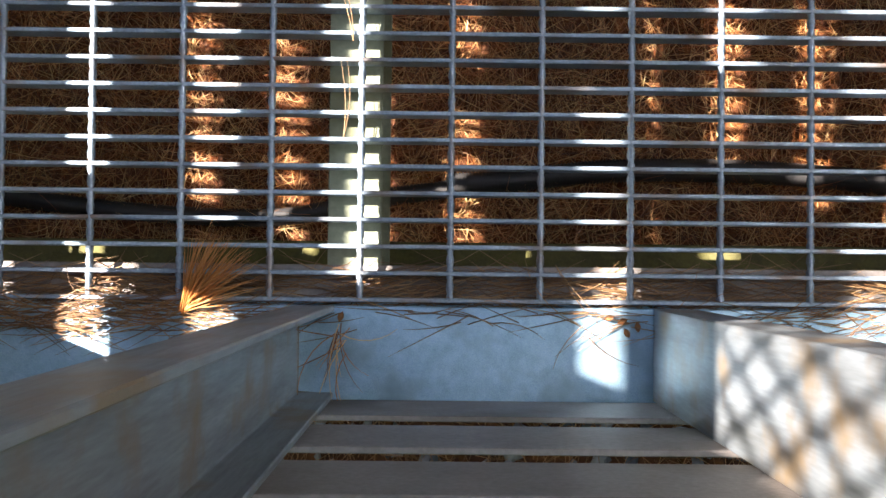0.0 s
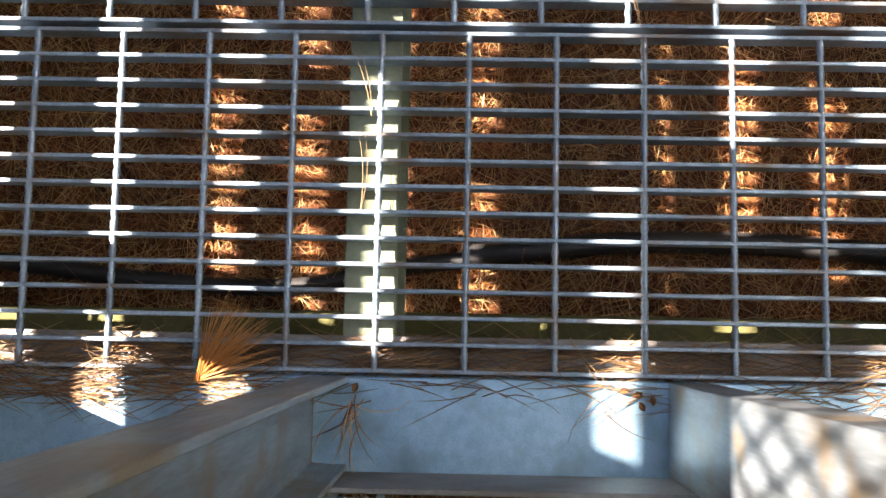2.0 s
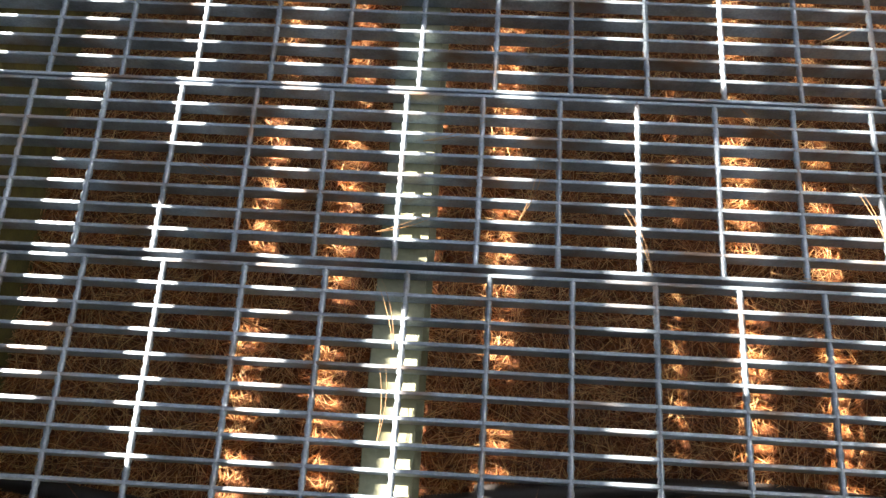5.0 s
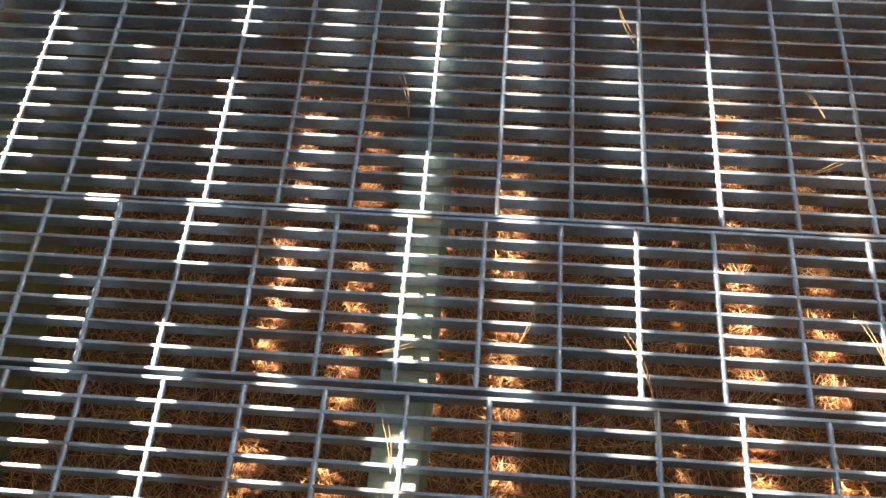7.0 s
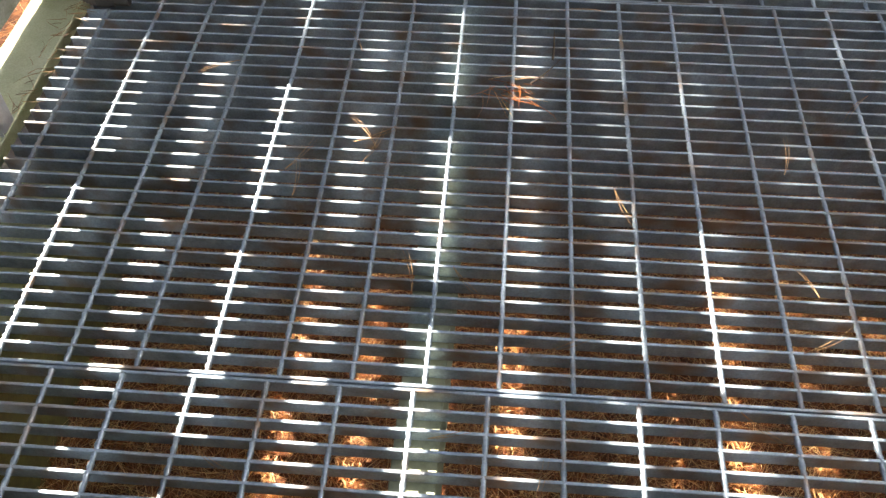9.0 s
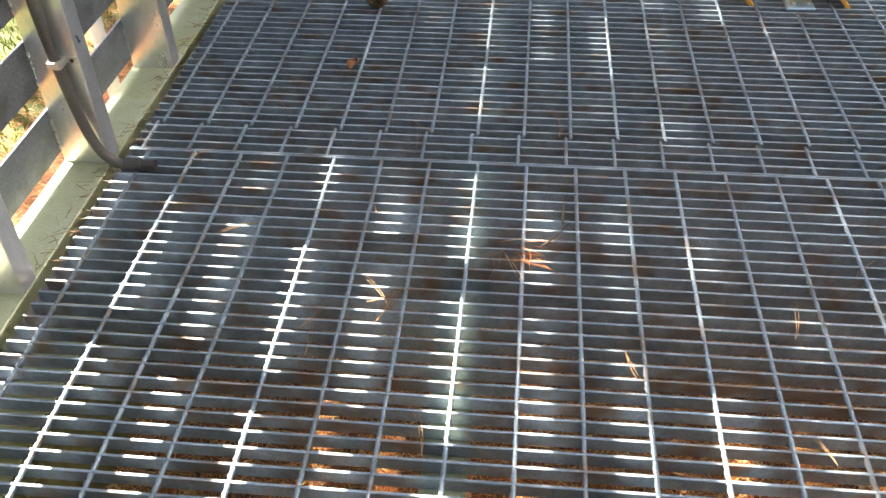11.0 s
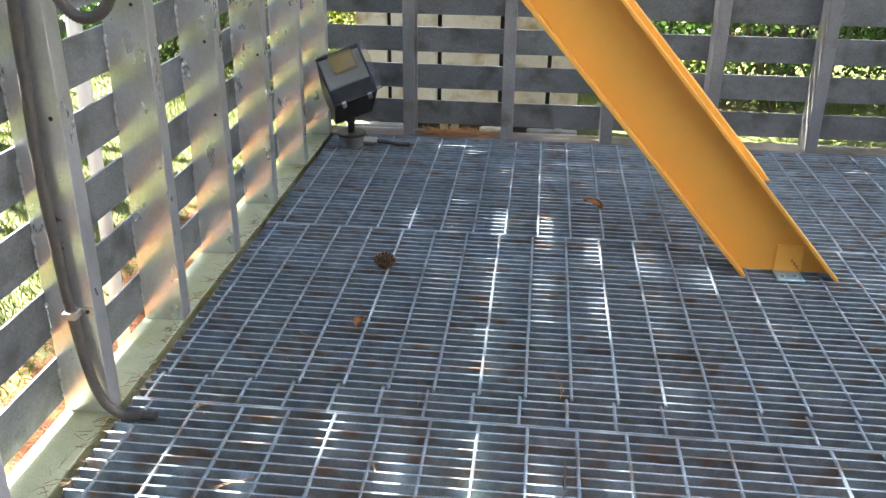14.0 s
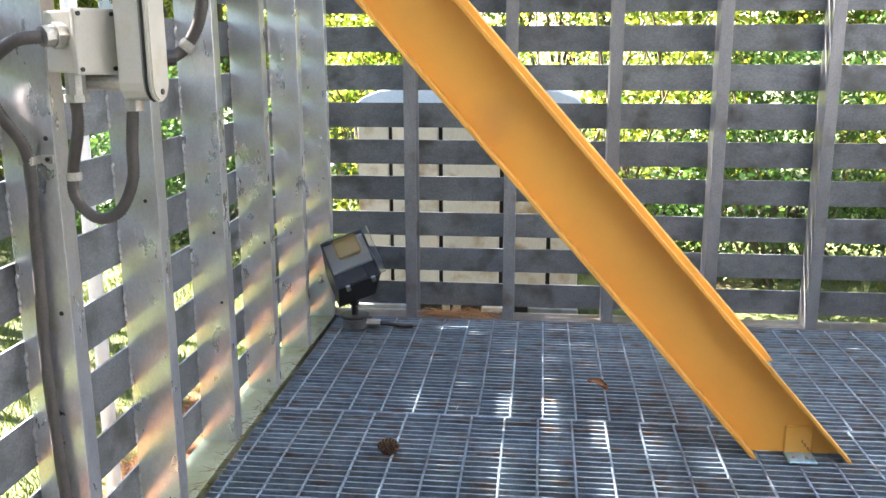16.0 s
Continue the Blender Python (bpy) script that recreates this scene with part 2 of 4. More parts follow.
def mesh_from(name, verts, faces, mat, smooth=False):
    """A mesh from numpy rows of places and of quads or triangles."""
    me = bpy.data.meshes.new(name)
    k = faces.shape[1]
    me.vertices.add(len(verts))
    me.vertices.foreach_set("co", verts.astype(np.float32).ravel())
    me.loops.add(faces.size)
    me.loops.foreach_set("vertex_index", faces.astype(np.int32).ravel())
    me.polygons.add(len(faces))
    me.polygons.foreach_set("loop_start", np.arange(0, faces.size, k, dtype=np.int32))
    me.update(calc_edges=True)
    me.validate()
    if smooth:
        me.polygons.foreach_set("use_smooth", [True] * len(faces))
    me.materials.append(mat)
    return me


def glide(points, step):
    """A smooth line through points, cut at even steps."""
    p = [Vector(q) for q in points]
    p = [p[0] * 2 - p[1]] + p + [p[-1] * 2 - p[-2]]
    fine = []
    for i in range(1, len(p) - 2):
        for k in range(24):
            t = k / 24
            a, b, c, d = p[i - 1], p[i], p[i + 1], p[i + 2]
            fine.append(0.5 * ((2 * b) + (c - a) * t + (2 * a - 5 * b + 4 * c - d) * t * t + (3 * b - a - 3 * c + d) * t ** 3))
    fine.append(p[-2])
    out, left = [fine[0]], step
    for a, b in zip(fine, fine[1:]):
        d = (b - a).length
        pos = 0.0
        while d - pos >= left:
            pos += left
            out.append(a.lerp(b, pos / d))
            left = step
        left -= d - pos
    return out


def hose(name, points, radius, mat, rib=0.1, pitch=0.0056, sides=12):
    """A ribbed tube along a smooth line."""
    line = glide(points, pitch / 2)
    verts, faces = [], []
    side = Vector((0, 0, 1))
    for i, q in enumerate(line):
        d = (line[min(i + 1, len(line) - 1)] - line[max(i - 1, 0)]).normalized()
        side = (side - d * side.dot(d))
        if side.length < 1e-4:
            side = d.orthogonal()
        side.normalize()
        up = d.cross(side)
        r = radius * (1 - rib * (i % 2))
        for k in range(sides):
            a = 2 * math.pi * k / sides
            verts.append(q + (side * math.cos(a) + up * math.sin(a)) * r)
        if i:
            b = (i - 1) * sides
            for k in range(sides):
                faces.append((b + k, b + (k + 1) % sides, b + sides + (k + 1) % sides, b + sides + k))
    return mesh_from(name, np.array([tuple(v) for v in verts]), np.array(faces), mat, smooth=True)


def strips(rng, roots, heading, rise, length, width, bend, segs=3, droop=0.0):
    """Many thin bent three-sided spines at once: needles, blades, twigs. Angles in radians, one row for each."""
    n = len(roots)
    verts = np.zeros((n, segs + 1, 3, 3))
    p = roots.copy()
    h, r = heading.copy(), rise.copy()
    for s in range(segs + 1):
        d = np.stack([np.cos(h) * np.cos(r), np.sin(h) * np.cos(r), np.sin(r)], 1)
        side = np.stack([-np.sin(h), np.cos(h), np.zeros(n)], 1)
        up = np.cross(d, side)
        w = (width * (1 - 0.75 * (s / segs) ** 2))[:, None]
        for k in range(3):
            a = 2 * math.pi * k / 3 + math.pi / 2
            verts[:, s, k] = p + (side * math.cos(a) + up * math.sin(a)) * w
        p = p + d * (length / segs)[:, None]
        h = h + bend / segs
        r = r - droop / segs
    base = (np.arange(n) * (segs + 1) * 3)[:, None, None, None]
    s = np.arange(segs)[None, :, None, None] * 3
    k = np.arange(3)[None, None, :, None]
    quad = np.concatenate([s + k, s + (k + 1) % 3, s + 3 + (k + 1) % 3, s + 3 + k], 3)
    return verts.reshape(-1, 3), (base + quad).reshape(-1, 4)


def leaves(rng, centres, size, flat=0.0):
    """A folded leaf of four points at each centre, turned at random."""
    n = len(centres)
    d = rng.normal(size=(n, 3))
    d[:, 2] -= 0.3
    d /= np.linalg.norm(d, axis=1)[:, None]
    e = rng.normal(size=(n, 3))
    e[:, 2] *= 1 - flat
    e -= d * (e * d).sum(1)[:, None]
    e /= np.linalg.norm(e, axis=1)[:, None]
    f = np.cross(d, e)
    s = (size * rng.uniform(0.6, 1.3, n))[:, None]
    v = np.stack([centres, centres + (d * 0.5 + e * 0.34 + f * 0.08) * s, centres + d * s, centres + (d * 0.5 - e * 0.34 + f * 0.08) * s], 1)
    return v.reshape(-1, 3), np.arange(n * 4).reshape(-1, 4)


def clumps(rng, centre, radii, count, leaf_count, spread):
    """Leaf places in many small clumps inside an uneven ellipsoid."""
    c = rng.normal(size=(count, 3))
    c /= np.linalg.norm(c, axis=1)[:, None]
    c *= (rng.uniform(0.25, 1, count) ** 0.5)[:, None] * np.array(radii)
    c += np.array(centre)
    pick = rng.integers(0, count, leaf_count)
    return c[pick] + rng.normal(size=(leaf_count, 3)) * spread


# ---- plan, in metres: the grating's top is z = 0 ----
BAR, ROD = 0.03016, 0.1016
LEFT_IN, LEFT_SLAT = -0.780, -0.882
BACK_IN, BACK_SLAT = 3.315, 3.420
NEAR_IN, NEAR_SLAT = -0.248, -0.352
RIGHT_IN, RIGHT_SLAT = 2.150, 2.272
GROUND_Z = -0.475
TOP = 4.4
SLAT_LOW, SLAT_H, SLAT_PITCH, SLAT_T = 0.0235, 0.1016, 0.1524, 0.006
BAY = 0.4064
rng = np.random.default_rng(7)

# ---- ground ----
gx = np.linspace(-1, 1, 61)
gx = np.sign(gx) * (np.abs(gx) ** 3) * 300
GX, GY = np.meshgrid(gx, gx + 1.5, indexing="ij")
GZ = np.full_like(GX, GROUND_Z)
out = np.maximum(0, np.maximum(np.abs(GX - 0.6) - 2.2, np.abs(GY - 1.5) - 2.6))
GZ += 0.02 * np.sin(GX * 1.3) * np.cos(GY * 1.1) * np.minimum(1, out)
idx = np.arange(61 * 61).reshape(61, 61)
gq = np.stack([idx[:-1, :-1], idx[1:, :-1], idx[1:, 1:], idx[:-1, 1:]], -1).reshape(-1, 4)
ground = part("ground", mesh_from("ground", np.stack([GX, GY, GZ], -1).reshape(-1, 3), gq, GROUND, smooth=True), GROUND)
tagged(ground, "brown soil with thin lawn grass outside the enclosure", "ground", kind="structure")
litter = part("litter_bed", box((LEFT_SLAT - 0.62, NEAR_SLAT - 0.3, GROUND_Z - 0.02), (RIGHT_SLAT, BACK_SLAT + 0.1, GROUND_Z + 0.006)), DIRT)
tagged(litter, "dark brown soil bed under the steel grating", "soil", kind="structure")

# ---- perimeter walls: sill channel, channel posts, flat slats ----
def channel(depth, flange, t=0.0065):
    """Profile of a channel: web along x from 0 to depth, flanges towards +y."""
    return [(0, 0), (depth, 0), (depth, flange), (depth - t, flange), (depth - t, t), (t, t), (t, flange), (0, flange)]


def wall(name, label, start, along, outward, length, post_at, inner, depth, gap=None, sill_mat=None, slat_mat=None, shift=0.0, lift=0.0):
    """along and outward are unit vectors; posts' webs stand at the distances post_at from the start."""
    start, along, outward = Vector(start), Vector(along), Vector(outward)
    def place(u, v, z):
        return start + along * u + outward * v + Vector((0, 0, z))
    frame_m = Matrix((( outward.x, along.x, 0, start.x), (outward.y, along.y, 0, start.y), (0, 0, 1, 0), (0, 0, 0, 1)))
    bm = bmesh.new()
    # top flange, web and foot flange of the sill
    for lo, hi in (((0.0, 0, -0.0105), (depth + 0.004, length, -0.0025)), ((depth - 0.004, 0, -0.205), (depth + 0.004, length, -0.0105)), ((-0.02, 0, -0.213), (depth + 0.004, length, -0.205))):
        add_box(bm, lo, hi, 0.0015)
    bm.transform(frame_m)
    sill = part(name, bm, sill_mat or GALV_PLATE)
    tagged(sill, label, "wall", kind="structure")
    prof = channel(depth, 0.047)
    post_bm = prism(prof, TOP + 0.02, Matrix.Translation((0, 0, -0.0025)), 0.0012)
    post_me = bpy.data.meshes.new("post")
    bmesh.ops.recalc_face_normals(post_bm, faces=post_bm.faces)
    post_bm.transform(Matrix.Identity(4))
    post_bm.to_mesh(post_me)
    post_bm.free()
    # Back and near walls get the post colours with shade mixed in.
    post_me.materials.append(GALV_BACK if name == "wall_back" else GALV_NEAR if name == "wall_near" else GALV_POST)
    for u in post_at:
        ob = new("post", post_me)
        ob.parent = sill
        ob.matrix_basis = frame_m @ Matrix.Translation((0, u, 0))
    n = int((TOP - SLAT_LOW) / SLAT_PITCH)
    def slat_mesh(u0, u1):
        slat_bm = box((depth, u0, 0), (depth + SLAT_T, u1, SLAT_H), 0.001)
        slat_bm.transform(frame_m)
        me = bpy.data.meshes.new("slat")
        bmesh.ops.recalc_face_normals(slat_bm, faces=slat_bm.faces)
        slat_bm.to_mesh(me)
        slat_bm.free()
        me.materials.append(slat_mat or GALV_SLAT)
        return me
    whole = slat_mesh(0, length)
    cut = [slat_mesh(0, gap[0]), slat_mesh(gap[1], length)] if gap else []
    for i in range(n):
        for me in (cut if gap and gap[2] <= i < gap[3] else [whole]):
            ob = new("slat", me)
            ob.parent = sill
            ob.location = (0, 0, SLAT_LOW + i * SLAT_PITCH + shift + (lift if i > 8 else 0.0))
    return sill


left_posts = [0.853 + BAY * k - NEAR_SLAT for k in range(-2, 7)]
wall_left = wall("wall_left", "galvanised steel slat wall with channel posts, sunlit from outside", (LEFT_IN, NEAR_SLAT, 0), (0, 1, 0), (-1, 0, 0), BACK_SLAT - NEAR_SLAT, left_posts, LEFT_IN, LEFT_IN - LEFT_SLAT, gap=(0.06 - NEAR_SLAT, 0.46 - NEAR_SLAT, 10, 16), sill_mat=ALGAE_PLATE, lift=0.012)

# an expanded metal infill between two posts, high on the left wall
bm = bmesh.new()
LW, SW, z0, z1 = 0.100, 0.048, SLAT_LOW + 10 * SLAT_PITCH - 0.035, SLAT_LOW + 16 * SLAT_PITCH + 0.02
for j in range(10):
    for side in (1, -1):
        steps = int((z1 - z0) / (LW / 2))
        pts = [(0.055 + j * SW + (SW / 2 if (k % 2 == 0) else 0) * side, z0 + k * LW / 2) for k in range(steps + 1)]
        for (ya, za), (yb, zb) in zip(pts, pts[1:]):
            w = 0.0046
            q = [bm.verts.new((LEFT_SLAT - x, y, z)) for x in (0.0, 0.003) for y, z in ((ya - w, za), (ya + w, za), (yb + w, zb), (yb - w, zb))]
            for f in ((0, 1, 2, 3), (7, 6, 5, 4), (0, 4, 5, 1), (1, 5, 6, 2), (2, 6, 7, 3), (3, 7, 4, 0)):
                bm.faces.new([q[i] for i in f])
part("mesh_infill", bm, GALV_SLAT, wall_left)
bm = bmesh.new()
for lo, hi in (((0.048, 1.030), (0.470, 1.098)), ((0.048, 1.335), (0.470, z0)), ((0.048, z1), (0.470, z1 + 0.05))):
    add_box(bm, (LEFT_SLAT - 0.011, lo[0], lo[1]), (LEFT_SLAT - 0.0065, hi[0], hi[1]), 0.001)
part("infill_frame", bm, GALV_SLAT, wall_left)

back_posts = [-0.470 + BAY * k - LEFT_SLAT for k in range(0, 7)]
wall_back = wall("wall_back", "dark galvanised slat wall with channel posts before greenery", (LEFT_SLAT, BACK_IN, 0), (1, 0, 0), (0, 1, 0), RIGHT_SLAT - LEFT_SLAT, back_posts, BACK_IN, BACK_SLAT - BACK_IN, sill_mat=GALV_PATINA_SHADED)
near_posts = [-0.075 + BAY * k - LEFT_SLAT for k in range(-1, 6)]
wall_near = wall("wall_near", "galvanised slat wall with streaked channel posts, coloured darker for shade", (LEFT_SLAT, NEAR_IN, 0), (1, 0, 0), (0, -1, 0), RIGHT_SLAT - LEFT_SLAT, near_posts, NEAR_IN, NEAR_IN - NEAR_SLAT, slat_mat=GALV_PATINA_SHADED, shift=-0.0165)
right_posts = [0.45 + BAY * k for k in range(0, 9)]
wall_right = wall("wall_right", "galvanised slat wall closing the enclosure", (RIGHT_IN, NEAR_SLAT, 0), (0, 1, 0), (1, 0, 0), BACK_SLAT - NEAR_SLAT, right_posts, RIGHT_IN, RIGHT_SLAT - RIGHT_IN)

bead_bm = bmesh.new()
for k in range(7):
    bmesh.ops.create_icosphere(bead_bm, subdivisions=1, radius=0.0032, matrix=Matrix.Translation((0.0012 * math.sin(k * 2.3), 0.0006 * math.cos(k * 3.1), k * 0.011 + 0.003 * math.sin(k * 1.7))) @ Matrix.Diagonal((1.1, 0.6, 2.2 + 0.5 * math.sin(k * 4.1), 1)))
bead = bpy.data.meshes.new("weld_bead")
bead_bm.to_mesh(bead)
bead_bm.free()
bead.materials.append(GALV_POST)
for k in range(-2, 7):
    for i in range(12):
        ob = new("weld_bead", bead)
        ob.parent = wall_left
        ob.location = (LEFT_SLAT + 0.002, 0.853 + BAY * k - 0.002, SLAT_LOW + i * SLAT_PITCH + 0.012)
for x, y, z in ((-0.80, 1.2595, 0.64), (-0.795, 1.2595, 0.965), (-0.81, 1.666, 0.78), (-0.80, 2.0715, 0.42), (-0.81, 2.0715, 0.62), (-0.80, 2.4785, 0.5)):
    part("bolt_hole", cyl((x, y - 0.0008, z), (x, y + 0.001, z), 0.0045, n=12), BLACK, wall_left, "dark drilled hole")

# ---- grating panels ----
X0, X1 = -0.760, RIGHT_IN - 0.01
BAR_T, BAR_D = 0.0050, 0.0254


def bar_mesh():
    return part_mesh("bearing_bar", box((X0, -BAR_T / 2, -BAR_D), (X1, BAR_T / 2, 0), 0.0009), GALV)


def part_mesh(name, bm, mat):
    me = bpy.data.meshes.new(name)
    bmesh.ops.recalc_face_normals(bm, faces=bm.faces)
    bm.to_mesh(me)
    bm.free()
    me.materials.append(mat)
    return me


def rod_mesh(length):
    """A twisted square rod along y, its top level with the bars."""
    n = max(4, int(length / 0.0042))
    t = np.arange(n + 1) / n * length
    verts = np.zeros((n + 1, 4, 3))
    for k in range(4):
        a = t / 0.060 * 2 * math.pi + k * math.pi / 2
        verts[:, k, 0], verts[:, k, 1], verts[:, k, 2] = np.cos(a) * 0.0045, t, np.sin(a) * 0.0045 - 0.0028
    b = np.arange(n)[:, None] * 4
    k = np.arange(4)[None]
    q = np.stack([b + k, b + (k + 1) % 4, b + 4 + (k + 1) % 4, b + 4 + k], -1).reshape(-1, 4)
    return mesh_from("cross_rod", verts.reshape(-1, 3), q, GALV)


BAR_ME = bar_mesh()


def grating(label, y0, spaces, rods):
    """rods: (first and last bar, offset of the rods in x)."""
    panel = thing("grating_panel", label, "grating", "floor grating panels")
    for k in range(spaces + 1):
        ob = new("bearing_bar", BAR_ME)
        ob.parent = panel
        ob.location = (0, y0 + k * BAR, 0)
    for a, b, off in rods:
        me = rod_mesh((b - a) * BAR)
        for i in range(-8, 22):
            x = off + i * ROD
            if X0 + 0.004 < x < X1:
                ob = new("cross_rod", me)
                ob.parent = panel
                ob.location = (x, y0 + a * BAR, 0)
    for x in (X1,):
        ob = part("end_band", box((x, y0 - BAR_T / 2, -BAR_D), (x + 0.005, y0 + spaces * BAR + BAR_T / 2, 0), 0.0009), GALV, panel)
    return panel


grating("narrow galvanised bar grating panel beside the sill", -8 * BAR, 13, ((0, 13, 0.0),))
grating("narrow cut strip of galvanised bar grating", 0.1627, 8, ((0, 8, -0.0185),))
grating("wide galvanised bar grating panel with fallen needles", 0.4115, 30, ((0, 30, -0.0045),))
grating("wide galvanised bar grating panel with a spliced strip", 1.3225, 33, ((0, 3.5, -0.0235), (3.5, 33, -0.0125)))
grating("galvanised bar grating panel below the slat wall", 2.3258, 32, ((0, 32, 0.003),))

# ---- supports under the grating ----
bearer = thing("support_beam", "olive algae-stained steel beam under the grating", "beam", "grating bearers")
bm = bmesh.new()
add_box(bm, (-0.031, NEAR_IN + 0.045, -0.036), (0.031, BACK_IN, -0.028), 0.001)
add_box(bm, (-0.004, NEAR_IN + 0.045, -0.19), (0.004, BACK_IN, -0.036))
add_box(bm, (-0.031, NEAR_IN + 0.045, -0.198), (0.031, BACK_IN, -0.19), 0.001)
part("beam_section", bm, OLIVE, bearer)
bearer.location = (-0.009, 0, 0)
for x in (1.0, 2.05):
    copy_thing(bearer, Matrix.Translation((x, 0, 0)))
foot = thing("bearer_foot", "concrete pad under a steel bearer", "footing", "bearer feet")
part("pad", box((-0.1, -0.1, GROUND_Z - 0.02), (0.1, 0.1, -0.2), 0.008), MOSS, foot)
foot.location = (-0.013, 3.05, 0)
for x in (1.0, 2.05):
    for y in (-0.15, 3.05):
        copy_thing(foot, Matrix.Translation((x, y, 0)))
for name, lo, hi in (("ledger_near", (X0, NEAR_IN + 0.002, -0.034), (X1, NEAR_IN + 0.046, -0.0275)), ("ledger_back", (X0, BACK_IN - 0.05, -0.034), (X1, BACK_IN - 0.002, -0.0275)), ("ledger_left", (LEFT_IN + 0.002, NEAR_IN + 0.05, -0.034), (LEFT_IN + 0.05, BACK_IN - 0.06, -0.0275))):
    tagged(part(name, box(lo, hi, 0.001), GALV_PATINA_SHADED), "dull galvanised steel ledger angle carrying the grating", "ledger", kind="structure")
for name, lo, hi in (("kerb_near", (X0 - 0.1, NEAR_SLAT + 0.01, GROUND_Z - 0.02), (X1, NEAR_IN + 0.078, -0.215)), ("kerb_left", (LEFT_SLAT + 0.01, NEAR_IN + 0.08, GROUND_Z - 0.02), (LEFT_IN + 0.06, BACK_IN - 0.02, -0.215)), ("kerb_back", (LEFT_IN + 0.07, BACK_IN - 0.06, GROUND_Z - 0.02), (X1, BACK_SLAT - 0.01, -0.215))):
    tagged(part(name, box(lo, hi, 0.006), MOSS), "mossy concrete kerb below the steel sill", "kerb", kind="structure")

# ---- orange brace ----
ANG = math.radians(48.6)
brace = thing("brace_beam", "orange painted steel beam leaning up from the grating", "beam")
W, YF, YB = 0.201, 2.105, 2.215
up = Vector((-math.cos(ANG), 0, math.sin(ANG)))
acr = Vector((math.sin(ANG), 0, math.cos(ANG)))
foot0 = Vector((0.678, 0, 0.004))


def slanted(a0, a1, y0, y1, z0, length):
    """A plate of the brace: a0 to a1 across it, cut level at the height z0."""
    bm = bmesh.new()
    vs = []
    for y in (y0, y1):
        for a in (a0, a1):
            lo = foot0 + acr * a
            s = (z0 - lo.z) / up.z
            vs.append((lo + up * s + Vector((0, y, 0)), foot0 + acr * a + up * length + Vector((0, y, 0))))
    v = [[bm.verts.new(p) for p in pair] for pair in vs]
    (a, A), (b, B), (c, C), (d, D) = v
    for f in ((a, b, B, A), (c, C, D, d), (a, A, C, c), (b, d, D, B), (a, c, d, b), (A, B, D, C)):
        bm.faces.new(f)
    bmesh.ops.recalc_face_normals(bm, faces=bm.faces)
    bmesh.ops.bevel(bm, geom=list(bm.edges), offset=0.0012, segments=1, affect="EDGES")
    return bm


part("web", slanted(0.0101, W - 0.0101, 2.156, 2.164, 0.004, 2.05), ORANGE, brace)
part("lower_flange", slanted(0, 0.010, YF, YB, 0.001, 2.05), ORANGE, brace)
part("upper_flange", slanted(W - 0.010, W, YF, 2.160, 0.001, 2.05), ORANGE, brace)
part("rear_plate", slanted(W - 0.010, W + 0.014, 2.1602, 2.30, 0.27, 2.05), ORANGE, brace)
clip = part("clip_angle", box((0.775, 2.146, 0.006), (0.850, 2.1555, 0.085), 0.002), ORANGE, brace)
part("clip_foot", box((0.775, 2.085, 0.0005), (0.850, 2.150, 0.008), 0.002), GALV_PLATE, brace, "bare grey steel foot plate")
bm = bmesh.new()
for k in range(6):
    x, z = 0.822 + 0.0042 * k, 0.042 - 0.0052 * k
    add_box(bm, (-0.0042, 0, -0.0009), (0.0042, 0.001, 0.0009), m=Matrix.Translation((x, 2.1446, z)) @ Matrix.Rotation(radians(35 if k % 2 else -60), 4, "Y"))
part("scratch", bm, BLACK, brace, "dark zigzag scratch in the paint")
for x in (0.795, 0.83):
    part("bolt", cyl((x, 2.11, 0.008), (x, 2.11, 0.015), 0.008, n=6), ZINC, brace)

# ---- floodlight in the corner ----
flood = thing("floodlight", "black floodlight with clear glass on a round box", "floodlight")
FB = Vector((-0.655, 3.15, 0))
part("junction_box", cyl(FB + Vector((0, 0, 0.001)), FB + Vector((0, 0, 0.045)), 0.052, n=28, bevel=0.004), GALV_SLAT, flood, "round grey cast box")
part("cover_plate", cyl(FB + Vector((0, 0, 0.0455)), FB + Vector((0, 0, 0.056)), 0.060, n=28, bevel=0.003), BLACK, flood)
bm = cyl(FB + Vector((0, 0, 0.056)), FB + Vector((0, 0, 0.11)), 0.014, n=14)
add_cyl(bm, FB + Vector((-0.016, 0, 0.115)), FB + Vector((0.016, 0, 0.115)), 0.022, n=16)
add_cyl(bm, FB + Vector((0, 0, 0.115)), FB + Vector((0.002, -0.004, 0.19)), 0.012, n=12)
part("knuckle", bm, BLACK, flood)
part("hub_fitting", cyl(FB + Vector((0.045, 0, 0.022)), FB + Vector((0.105, 0, 0.022)), 0.016, n=8), ZINC, flood, "zinc cable gland")
# head: local x across, y up the glass, z out of the glass
rgt = Vector((0.150, 0.055, 0.052)).normalized()
upv = Vector((-0.095, 0.130, 0.140))
upv = (upv - rgt * rgt.dot(upv)).normalized()
nrm = rgt.cross(upv)
HM = Matrix(((rgt.x, upv.x, nrm.x, FB.x + 0.012), (rgt.y, upv.y, nrm.y, FB.y - 0.045), (rgt.z, upv.z, nrm.z, 0.300), (0, 0, 0, 1))) @ Matrix.Scale(1.16, 4)
bm = bmesh.new()
r = [bm.verts.new(p) for p in ((-0.088, -0.095, 0.0), (0.062, -0.095, 0.0), (0.062, 0.095, 0.0), (-0.088, 0.095, 0.0), (-0.105, -0.085, -0.135), (0.030, -0.085, -0.135), (0.030, 0.05, -0.135), (-0.105, 0.05, -0.135))]
